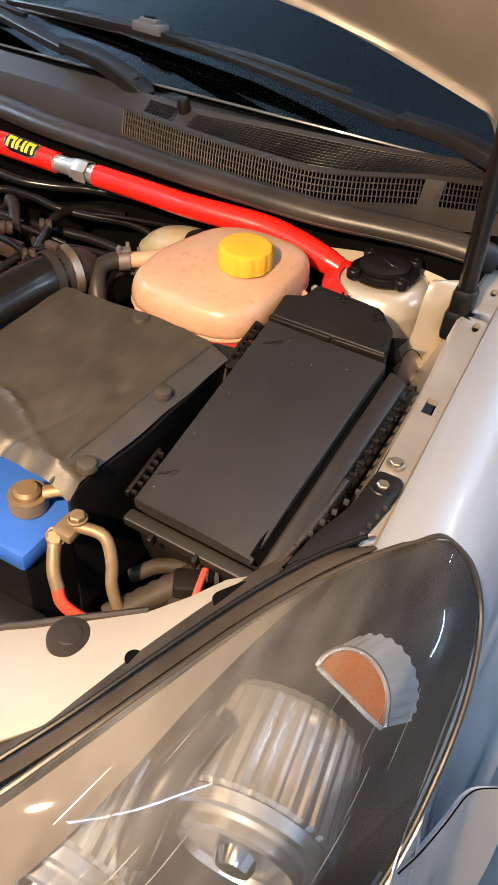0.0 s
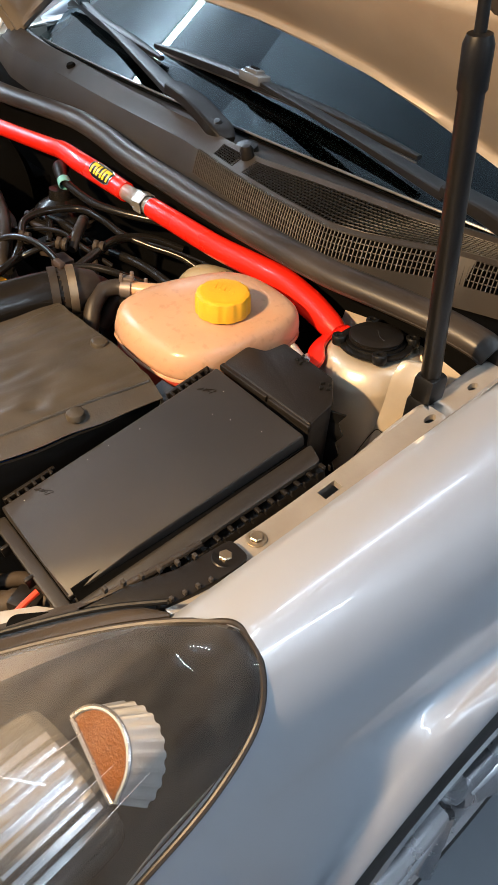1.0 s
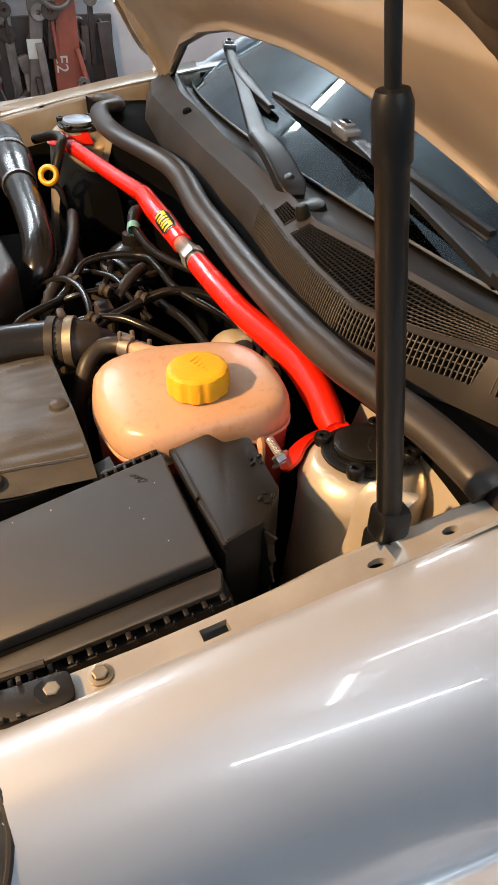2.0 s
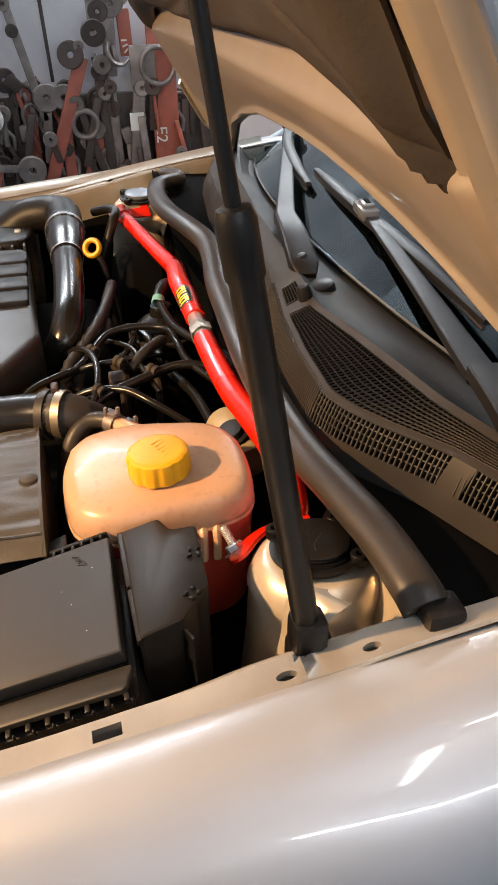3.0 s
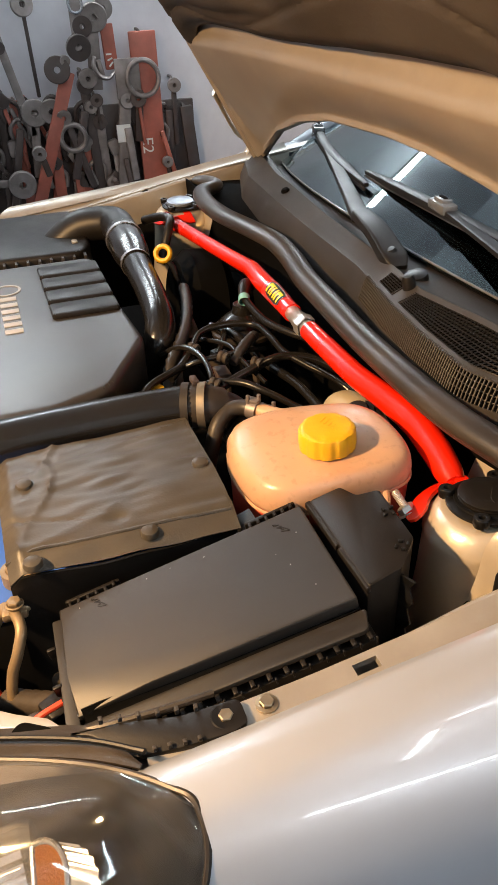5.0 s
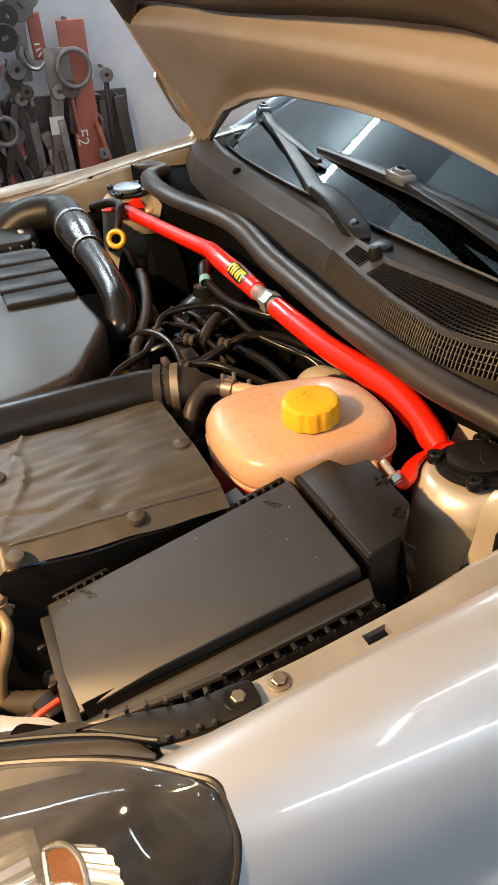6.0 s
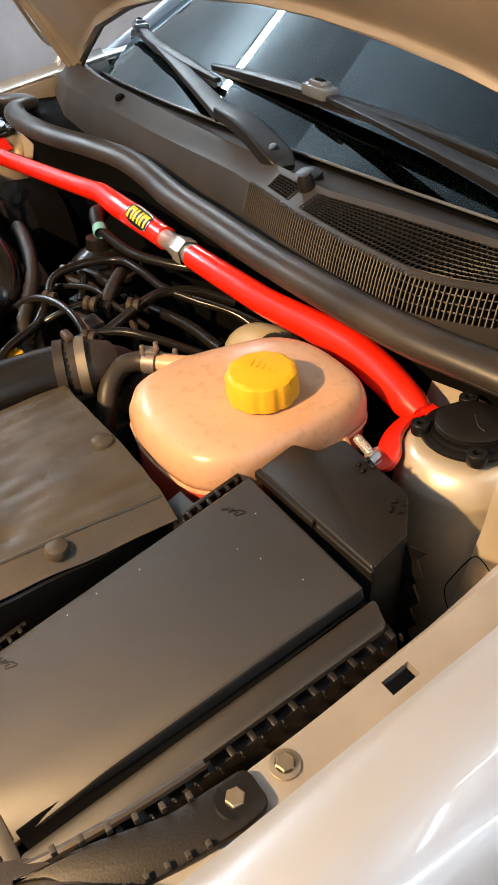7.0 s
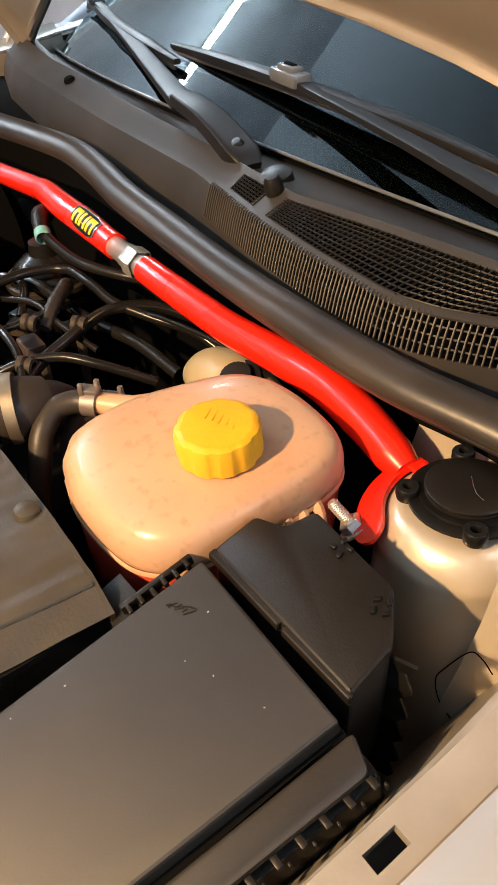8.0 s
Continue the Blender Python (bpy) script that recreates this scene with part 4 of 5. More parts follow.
# The oval badge on the tube: black ground, yellow shapes.
c0, ax = Vector((.052, -.0118, .8622)), Vector((-1, .03, .05)).normalized()


def on_tube(s, a, r):
    """A place on the tube s along it and a round it."""
    c = c0 + ax * s
    return c + r * (math.cos(a) * Vector((0, -.62, .78)) + math.sin(a) * Vector((0, .78, .62)))


def patch(s0, s1, a0, a1, r, n=8, cut=0.0):
    bm = bmesh.new()
    g = [[bm.verts.new(on_tube(s0 + (s1 - s0) * i / n, (a0 + (a1 - a0) * j / n) * (1 - cut * max(0, abs(2 * i / n - 1) - .55)), r)) for j in range(n + 1)] for i in range(n + 1)]
    for i in range(n):
        for j in range(n):
            bm.faces.new((g[i][j], g[i + 1][j], g[i + 1][j + 1], g[i][j + 1]))
    return bm


part("badge_edge", patch(-.0275, .0275, -.86, .86, .0154, 12, .75), ALLOY, bar, "silver edge of the badge")
part("badge", patch(-.0258, .0258, -.79, .79, .0157, 12, .75), PLASTIC_DARK, bar, "black badge with yellow shapes")
BADGE_Y = mat("badge_yellow", (.85, .62, .01), .35, 0, .05)
for s in (-.016, .0, .016):
    part("badge_shape", join(patch(s - .0072, s - .0030, -.52, .52, .0160, 4), patch(s + .0018, s + .0066, -.52, .52, .0160, 4), patch(s - .0072, s + .0066, .18 * (1 if s else -1.4), .52 * (1 if s else -.4), .01595, 4)), BADGE_Y, bar)


def bracket(side):
    """A red strap bent round the tower's shoulder."""
    c = Vector((TOWER_X[side], TOWER_Y, 0))

    def at(u, v):
        a = radians(168 + 84 * u)
        wide = (.019 - .003 * math.sin(math.pi * u)) * (1 if u < .86 else math.sqrt(max(.02, 1 - ((u - .86) / .14) ** 2)))
        r = .0570 + .010 * u * u + wide * (v - .5)
        z = .8355 - .004 * u - .75 * wide * (v - .5)
        return Vector((c.x + side * r * math.cos(a), c.y + r * math.sin(a), z))

    part("bracket", sheet(at, 40, 8, .0035), RED, bar, "red steel bracket on the tower")
    part("bracket_lip", box((side * .510, .002, .8400), (.014, .014, .0040), .0012), RED, bar)


bracket(1)
bracket(-1)
part("far_bracket_tube", sweep([(-.405, -.047, .853), (-.45, -.05, .845), (-.50, -.045, .838)], .012, 16, 5), RED, bar)
bdir = Vector((-.52, -.30, .62)).normalized()
bp = Vector((.513, -.060, .822))
part("stud", join(lathe([(.0038, 0), (.0038, .0235), (.0030, .025), (0, .025)], 16, along(bp, bdir)), *[lathe([(.0038, .0095 + .0016 * k), (.0043, .0101 + .0016 * k), (.0038, .0107 + .0016 * k)], 14, along(bp, bdir)) for k in range(9)]), STEEL, bar, "threaded steel stud")
hexbolt(bar, bp - bdir * .001, bdir, .0085, .0085, .0120, STEEL, "nut")

# ---- coolant tank ----
tank = thing("coolant_tank", "cloudy plastic coolant tank with red coolant and yellow cap", "coolant tank", (.42, -.12, .80))
OUTLINE = [(.360, -.197), (.395, -.205), (.440, -.204), (.470, -.195), (.488, -.170), (.495, -.120), (.495, -.070), (.484, -.042), (.455, -.031), (.402, -.031), (.368, -.050), (.350, -.090), (.338, -.135), (.342, -.178)]


def tank_ring(scale, z, tilt=0.0):
    c = Vector((.425, -.118, 0))
    shift = Vector((-.007, .003, 0))
    loop = spline([(x, y, 0) for x, y in OUTLINE] + [(*OUTLINE[0], 0)], 5)[:-1]
    return [shift + Vector((c.x + (p.x - c.x) * scale, c.y + (p.y - c.y) * scale, z + .07 * (c.y + (p.y - c.y) * scale + .118) * tilt)) for p in loop]


def loft(rings, cap_low=True, cap_top=True):
    bm = bmesh.new()
    vs = [[bm.verts.new(p) for p in r] for r in rings]
    for a, b in zip(vs, vs[1:]):
        for j in range(len(a)):
            k = (j + 1) % len(a)
            bm.faces.new((a[j], a[k], b[k], b[j]))
    if cap_low:
        bm.faces.new(vs[0][::-1])
    if cap_top:
        bm.faces.new(vs[-1])
    return bm


rings = [tank_ring(s, z - .004, 1) for s, z in ((.985, .834), (1.0, .836), (1.003, .840), (1.0, .846), (.985, .853), (.958, .8590), (.915, .8630), (.84, .8655), (.65, .8675), (.4, .869), (.2, .870), (.06, .870))]
part("tank_top", loft(rings), TANK, tank, "cloudy beige upper half", 60)
rings = [tank_ring(s, z - .004, 1) for s, z in ((.88, .715), (.92, .722), (.95, .75), (.972, .80), (.985, .826), (.985, .830), (.985, .834))]
part("tank_bottom", loft(rings), TANK_RED, tank, "lower half full of red coolant", 60)
part("tank_seam", loft([tank_ring(.98, .8265, 1), tank_ring(1.012, .8275, 1), tank_ring(1.012, .8295, 1), tank_ring(1.0, .8310, 1)], False, False), TANK, tank, "moulded seam")
for k in range(5):
    part("rib", sweep([(.477 + .0006 * k, -.121 + .0125 * k, .834), (.492 + .0002 * k, -.123 + .0125 * k, .827), (.495, -.124 + .0125 * k, .802)], .0042, 8, 4), TANK, tank, "moulded rib")
part("neck", lathe([(.024, .862), (.0225, .874), (.0225, .880)], 30, Matrix.Translation((.4345, -.1120, -.005))), TANK, tank)


def knurl(a):
    return 1 + 0.018 * math.tanh(3 * math.sin(11 * a) + 1.5)


cap = part("cap", lathe([(.0265, .8705), (.0285, .8715), (.0288, .876), (.0284, .8885), (.0272, .8915), (.0245, .8932), (.0225, .8935), (.0, .8935)], 132, Matrix.Translation((.4345, -.1120, .865)) @ Matrix.Rotation(radians(4), 4, 'X') @ Matrix.Translation((0, 0, -.87)), False, knurl), YELLOW, tank, "ribbed yellow screw cap", 25)
for k in range(5):
    part("cap_mark", box((.422 + .005 * k, -.112 + .002 * k, .8887), (.0012, .012 - .001 * (k % 2), .0008), 0, Matrix.Rotation(radians(35), 4, "Z")), YELLOW, cap)
part("spout", sweep([(.354, -.102, .845), (.328, -.123, .842), (.300, -.144, .841)], [.016, .0095, .0085], 14, 5), TANK, tank, "cloudy spout")
part("tank_mount", box((.42, -.10, .56), (.10, .12, .32), .01), BLACK, tank)

hose = thing("coolant_hose", "grey rubber elbow hose clipped to the coolant tank", "hose", (.29, -.16, .84))
part("pipe", sweep([(.304, -.143, .841), (.293, -.153, .841), (.288, -.169, .838), (.295, -.185, .828), (.303, -.195, .809), (.306, -.205, .77), (.306, -.21, .70)], .0096, 16, 6), HOSE_DULL, hose)
part("lower_pipe", sweep([(.307, -.122, .828), (.292, -.135, .826), (.284, -.15, .818), (.284, -.17, .79)], .0095, 14, 5), HOSE_DULL, hose)
for p, d in (((.3015, -.1440, .841), (-.75, -.66, 0)), ((.304, -.126, .828), (-.8, -.6, -.05))):
    m = along(p, d)
    cl = part("spring_clip", join(lathe([(.0100, -.006), (.0112, -.006), (.0112, .006), (.0100, .006)], 26, m), box((0, 0, 0), (.010, .004, .016), .001, m @ Matrix.Translation((0, .0125, 0))), box((0, 0, 0), (.004, .010, .004), .0008, m @ Matrix.Translation((.004, .0145, .005))), box((0, 0, 0), (.004, .010, .004), .0008, m @ Matrix.Translation((-.004, .0145, -.005)))), TOOL_GREY, hose, "dull steel spring clip")

reservoir = thing("brake_fluid_reservoir", "yellowed brake fluid reservoir behind the coolant tank", "fluid reservoir", (.30, -.01, .80))
part("body", sweep([(.240, -.006, .776), (.268, -.008, .790), (.304, -.008, .796), (.342, -.002, .788)], [.020, .030, .034, .026], 20, 6, .9), mat("yellowed_plastic", (.40, .32, .17), .40, 0, .2, 20, .1, 300, 0, DUST, .2), reservoir)
part("lid", lathe([(0, .010), (.014, .010), (.0155, .007), (.016, .004), (.021, .003), (.022, 0), (.022, -.010)], 60, along((.318, -.016, .814), (.1, -.40, .91)), False, lambda a: 1 + .02 * (math.sin(20 * a) > 0)), PLASTIC, reservoir, "black ribbed lid")

# ---- fuse box ----
fuse = thing("fuse_box", "large black plastic fuse box with a scratched satin lid", "fuse box", (.565, -.28, .75))
FA = math.atan2(.0525, .233)
FM = Matrix.Translation((0, -.395, .797)) @ Matrix.Rotation(FA, 4, "X")


def lid_frame(bm):
    bm.transform(FM)
    return bm


def lid_block():
    """The lid, its front corner bent down along a crease."""
    out = [(.4935, -.006), (.572, -.008), (.606, -.009), (.610, .052), (.620, .230), (.494, .233)]
    bm = prism(out, .014, 0, Matrix.Translation((0, 0, -.014)))
    tops = {}
    for v in bm.verts:
        if v.co.z > -.001:
            for k, (x, y) in enumerate(out):
                if abs(v.co.x - x) + abs(v.co.y - y) < 1e-5:
                    tops[k] = v
    bmesh.ops.connect_verts(bm, verts=[tops[1], tops[3]])
    tops[2].co.z -= .0075
    hard = [e for e in bm.edges if set(e.verts) != {tops[1], tops[3]}]
    bmesh.ops.bevel(bm, geom=hard, offset=.0020, segments=2, affect="EDGES", profile=.5)
    return bm


part("lid", lid_frame(lid_block()), PLASTIC_LID, fuse, "satin black lid with scratches and dust", 20)
# Black strip: the shade of the gap beside the lid, put into colour.
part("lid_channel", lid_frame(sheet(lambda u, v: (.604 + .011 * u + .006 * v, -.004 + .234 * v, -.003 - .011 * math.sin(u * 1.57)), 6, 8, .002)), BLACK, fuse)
part("lid_flange", lid_frame(prism(rounded([(.611, -.010), (.628, -.012), (.644, .226), (.624, .234)], .004, 3), .006, .0018, Matrix.Translation((0, 0, -.017)))), PLASTIC_LID, fuse, "sloping lid flange")
part("front_lip", lid_frame(prism(rounded([(.488, -.018), (.632, -.022), (.632, -.010), (.490, -.006)], .002, 2), .012, .0015, Matrix.Translation((0, 0, -.027)))), PLASTIC_LID, fuse, "front lip of the lid")
part("box_body", lid_frame(prism(rounded([(.494, -.012), (.632, -.016), (.646, .232), (.494, .238)], .006, 3), .145, .003, Matrix.Translation((0, 0, -.17)))), PLASTIC, fuse, "black fuse box body")
for k in range(3):
    part("front_rib", lid_frame(box((.520 + .042 * k, -.0225, -.020), (.004, .008, .012), .001)), PLASTIC, fuse)
for k in range(16):
    y = .012 + .0142 * k
    part("side_clip", lid_frame(join(box((.6335 + .0140 * k / 16, y, -.0165), (.007, .0040, .0036), .0008), box((.6385 + .0140 * k / 16, y + .004, -.0175), (.0022, .0014, .007), .0004))), PLASTIC, fuse, "" if k else "small moulded clip tabs")
for x, y in ((.484, .205), (.484, .026)):
    part("latch", lid_frame(join(*[box((x + .003 + .001 * math.sin(k), y - .022 + .0085 * k, -.008 + .002 * (k % 2)), (.007, .003, .007), .0008) for k in range(6)], box((x - .002, y, -.009), (.004, .052, .008), .001))), PLASTIC, fuse, "toothed lid latch")
# Moulded figure at the lid's corner and marks of wear.
for cx, cy in ((.512, .206), (.505, .030)):
    for k in range(9):
        a = 2.4 * k
        part("moulded_mark", lid_frame(box((cx + .0016 * (k - 4), cy + .0010 * (k - 4) + .002 * math.sin(3 * k), .0002), (.0007, .0035 + .0045 * (k % 3) / 2, .0009), 0, Matrix.Rotation(-.55 + .5 * math.sin(a), 4, "Z"))), PLASTIC, fuse)
for k in range(26):
    part("scuff", lid_frame(box((.502 + .098 * random.random() ** (1 + k % 2), .008 + .215 * random.random(), .0002), (.0004 + .0008 * random.random(), .0004, .0004), 0, Matrix.Rotation(random.random() * 3, 4, "Z"))), WHITE, fuse, "" if k else "pale scuff on the lid")

block = thing("relay_cover", "black plastic relay cover behind the fuse box lid", "relay cover", (.565, -.125, .80))
BLK = [(.491, -.157), (.489, -.124), (.508, -.116), (.513, -.095), (.584, -.099), (.594, -.109), (.609, -.124), (.6135, -.157)]


def block_tilt(bm):
    """The cover slopes up to the rear like the lid beside it."""
    for v in bm.verts:
        v.co.z += .20 * (v.co.y + .157) - .0065
    return bm



part("cover", block_tilt(prism(rounded(BLK, .003, 2), .110, .0022, Matrix.Translation((0, 0, .7445)))), PLASTIC, block, "stepped black cover")
part("cover_lip", block_tilt(prism(rounded([(.490, -.1605), (.557, -.160), (.557, -.155), (.490, -.155)], .0012, 2), .006, .001, Matrix.Translation((0, 0, .8475)))), PLASTIC, block)
part("cover_lip", block_tilt(prism(rounded([(.560, -.160), (.6140, -.159), (.6140, -.155), (.560, -.155)], .0012, 2), .006, .001, Matrix.Translation((0, 0, .8475)))), PLASTIC, block)
for x, y, r in ((.545, -.103, 10), (.588, -.113, 50)):
    part("snap_tab", block_tilt(join(*[box((x + .005 * math.cos(k * 1.57 + r), y + .005 * math.sin(k * 1.57 + r), .8555), (.004, .0025, .0025), .0004, Matrix.Rotation(radians(r + 90 * k), 4, "Z")) for k in range(4)])), PLASTIC_DARK, block, "small snap-fit tabs")
part("edge_flap", block_tilt(sheet(lambda u, v: (.606 + u * (.010 + .007 * abs(2 * ((5 * v) % 1) - 1)), -.126 + .006 * u, .846 - .120 * v), 3, 40, .002)), PLASTIC_DARK, block, "thin black flap with a toothed edge")
part("cover_foot", prism(rounded([(.51, -.152), (.51, -.125), (.58, -.110), (.61, -.15)], .004, 2), .22, 0, Matrix.Translation((0, 0, .575))), BLACK, block)

bay_bracket = thing("headlight_bracket", "black plastic headlight mounting bracket bolted to the rail", "bracket", (.668, -.30, .82))
part("bracket_arm", prism(rounded([(.660, -.286), (.683, -.286), (.685, -.300), (.680, -.335), (.672, -.372), (.640, -.395), (.632, -.412), (.640, -.372), (.655, -.330)], .006, 3), .006, .0015, Matrix.Translation((0, 0, 0.864)) @ Matrix(((1, 0, 0, 0), (0, 1, 0, 0), (0, .155, 1, 0), (0, 0, 0, 1)))), PLASTIC, bay_bracket, "ribbed black bracket arm")
for k in range(6):
    part("nub", box((.6555 - .0042 * k, -.318 - .0135 * k, .8225 - .0018 * k), (.0045, .0032, .0050), .0006), COWL, bay_bracket)
    part("nub", box((.6805 - .0022 * k, -.322 - .0105 * k, .8220 - .0016 * k), (.0035, .0030, .0040), .0006), COWL, bay_bracket)
part("bracket_washer", lathe([(0, .001), (.0105, .001), (.0115, 0), (.0115, -.004)], 28, Matrix.Translation((.670, -.2995, .8220))), PLASTIC_DARK, bay_bracket)
part("cable_edge", sweep([(.640, -.300, .812), (.636, -.345, .806), (.628, -.388, .798), (.618, -.412, .790), (.598, -.432, .782)], .003, 8, 5), RUBBER, bay_bracket)

# ---- battery and its cover ----
battery = thing("battery", "blue and black car battery with brass terminal clamps", "battery", (.37, -.38, .60))
part("case", box((.3545, -.365, .655), (.173, .225, .19), .008), PLASTIC_DARK, battery, "black battery case")
part("top", box((.3545, -.365, .7555), (.174, .228, .022), .006), BLUE, battery, "blue battery top")
part("tray_front", box((.350, -.490, .655), (.215, .030, .085), .006), PLASTIC, battery, "dusty black tray front")
part("post", lathe([(.012, .764), (.0115, .786), (.009, .789), (0, .789)], 20, Matrix.Translation((.408, -.432, 0))), BRASS, battery, "brass battery post")
part("clamp", join(lathe([(.012, .768), (.017, .768), (.017, .782), (.012, .782)], 22, Matrix.Translation((.408, -.432, 0))), sweep([(.42, -.425, .784), (.435, -.415, .786), (.450, -.420, .780), (.462, -.438, .776)], .0068, 10, 4, .8), box((.458, -.440, .776), (.020, .024, .010), .003)), BRASS, battery, "brass terminal clamp")
hexbolt(battery, (.466, -.438, .790), (0, 0, 1), .0068, .006, .0085, BRASS, "clamp_bolt")
hexbolt(battery, (.452, -.450, .772), (.3, -.7, .6), .0068, .006, .0085, BRASS, "clamp_bolt")
part("cable_sleeve", sweep([(.466, -.440, .784), (.490, -.436, .782), (.502, -.443, .765), (.508, -.452, .745), (.520, -.455, .72), (.535, -.44, .69), (.545, -.42, .64)], .0052, 12, 5), BRASS, battery, "dull brass-coloured battery cable")
part("cable_sleeve", sweep([(.454, -.455, .770), (.462, -.468, .754), (.470, -.474, .742)], .0058, 12, 5), BRASS, battery)
part("red_cable", sweep([(.469, -.4735, .743), (.476, -.478, .733), (.488, -.476, .722), (.500, -.470, .712)], .0053, 12, 5), CABLE_RED, battery, "short red stretch of battery cable")
part("cable_sleeve", sweep([(.500, -.470, .712), (.515, -.462, .700), (.520, -.455, .66), (.52, -.45, .60)], .0058, 12, 5), CABLE, battery)

loom = thing("wiring_loom", "taped wiring loom with connectors by the battery", "wiring loom", (.53, -.42, .70))
part("loom_tube", sweep([(.508, -.462, .715), (.522, -.446, .722), (.540, -.425, .732), (.556, -.408, .742), (.575, -.395, .745)], .012, 14, 5, 1, True, .05, 1), CABLE, loom)
part("loom_tube", sweep([(.500, -.415, .715), (.520, -.402, .728), (.545, -.396, .735), (.560, -.40, .74)], .007, 12, 5), CABLE, loom)
part("connector", box((.560, -.418, .742), (.026, .024, .028), .004, Matrix.Rotation(.5, 4, "Z")), PLASTIC, loom, "black connector")
part("connector", box((.566, -.440, .735), (.024, .020, .022), .003, Matrix.Rotation(.3, 4, "Z")), TOOL_DARK, loom)
part("red_wire", sweep([(.578, -.447, .757), (.575, -.430, .765), (.571, -.412, .768)], .0028, 8, 4), CABLE_RED, loom, "bright red wire")
part("loom_foot", sweep([(.515, -.462, .70), (.515, -.46, .55), (.515, -.46, .40)], .010, 10, 3), CABLE, loom)

shield = thing("battery_cover", "brown heat-felt battery cover, creased, with round rivets", "battery cover", (.38, -.32, .83))


def shield_at(u, v):
    x = .283 + .183 * u
    y = -.438 + .213 * v
    x += .012 * (1 - v) * (-.5) + .014 * v * u
    edge = max(0, u - .86) / .14
    z = .834 + .004 * math.sin(3.1 * u) + .0025 * noise.noise(Vector((x * 16, y * 12, 1))) + .0018 * noise.noise(Vector((x * 85, y * 24, 5))) - .012 * edge**1.5 - .010 * max(0, .06 - v) / .06
    z -= .0012 * abs(noise.noise(Vector((x * 48 + 3, y * 18, 7)))) ** .6 * max(0, 1 - v * 1.2) * (1 - edge)
    z += .0035 * math.exp(-((v - .30 + .35 * u) / .018) ** 2) * max(0, 1 - 2.2 * u)
    z += .0030 * math.exp(-((v - .16 - .10 * math.sin(5 * u)) / .014) ** 2) * max(0, 1 - 1.5 * abs(u - .45))
    z -= .0026 * math.exp(-((u - .62 - .12 * math.sin(4 * v)) / .016) ** 2) * max(0, 1 - 1.3 * v)
    z += .0022 * math.exp(-((u - .30 + .25 * v) / .013) ** 2) * v
    z -= .0040 * math.exp(-(((u - .80) / .03) ** 2 + ((v - .50) / .05) ** 2))
    return (x, y, z + .045 * (y + .32))


part("felt_sheet", sheet(shield_at, 60, 60, .003), SHIELD, shield, "creased brown felt sheet")
part("hem", sweep([shield_at(.9, v / 8) for v in range(9)], .0018, 6, 3), SHIELD, shield)
part("skirt", sheet(lambda u, v: Vector(shield_at(1, u)) + Vector((.004 * math.sin(4 * u), 0, -.002 - .15 * v)), 20, 6, .003), PLASTIC_DARK, shield, "dark side skirt")
part("corner_flap", sheet(lambda u, v: (.455 + .050 * u, -.205 - .026 * v * (1 - .4 * u), .826 + .006 * u - .010 * v), 8, 6, .002), PLASTIC, shield, "curled black corner flap")
part("rear_edge", sheet(lambda u, v: Vector(shield_at(u, 1)) + Vector((0, .003 * v, -.10 * v)), 16, 4, .003), SHIELD, shield)
for x, y in ((.4600, -.3055), (.386, -.2335), (.460, -.4140), (.345, -.41)):
    u, v = (x - .283) / .19, (y + .438) / .213
    z = shield_at(min(1, u), v)[2]
    part("rivet", lathe([(0, .0045), (.005, .0042), (.0078, .003), (.0088, .001), (.0090, -.003)], 24, along((x, y, z + .0012), (.05, 0, 1))), SHIELD, shield, "round rivet head")

# ---- intake and engine ----
intake = thing("intake_hose", "thick black rubber intake hose with a steel clamp", "intake hose", (.25, -.33, .82))
part("hose", sweep([(.235, -.62, .80), (.236, -.52, .815), (.238, -.42, .825), (.242, -.32, .830), (.250, -.245, .834), (.262, -.205, .838)], [.029, .028, .027, .026, .0255, .0255], 26, 6), HOSE, intake, "glossy black hose")
part("hose_cuff", sweep([(.258, -.212, .837), (.266, -.194, .838), (.266, -.172, .832)], [.0262, .0255, .0225], 26, 5), HOSE_DULL, intake, "grey rubber cuff")
part("duct_end", sweep([(.267, -.182, .834), (.262, -.158, .820), (.258, -.142, .79), (.256, -.13, .74), (.256, -.12, .60)], [.0215, .020, .020, .020, .020], 20, 5), HOSE_DULL, intake)
for q, look_of, words in (((.2665, -.195, .8385), ZINC, "worn steel hose clamp"), ((.258, -.2125, .8370), HOSE_DULL, "dark band clamp")):
    part("clamp", lathe([(.0262, -.0045), (.0284, -.0045), (.0284, .0045), (.0262, .0045), (.0262, -.0045)], 40, along(q, (.38, .92, .03))), look_of, intake, words)
part("clamp_screw", box((.252, -.200, .866), (.016, .008, .008), .002), TOOL_DARK, intake)

engine = thing("engine", "black plastic engine cover over a dark engine", "engine", (0, -.3, .6))
EC = [(-.33, -.228), (-.20, -.226), (-.10, -.224), (.045, -.215), (.175, -.285), (.205, -.36), (.205, -.54), (-.33, -.54)]
COVER = mat("semi_gloss_cover_plastic", (0.013, 0.0125, 0.0125), 0.40, 0, 0.35, 9, 0.06, 900, 0, DUST, 0.11, 0.9)
part("engine_cover", prism(rounded(EC, .02, 4), .085, .012, Matrix.Translation((0, 0, .752)), 4), COVER, engine, "dull black engine cover")
for k in range(4):
    part("cover_step", prism(rounded([(-.285 + .058 * k, -.330), (-.285 + .058 * k + .048, -.330), (-.285 + .058 * k + .048, -.228), (-.285 + .058 * k, -.228)], .006, 3), .012, .004, Matrix.Translation((0, 0, .833)), 2), PLASTIC, engine, "raised runner on the cover")
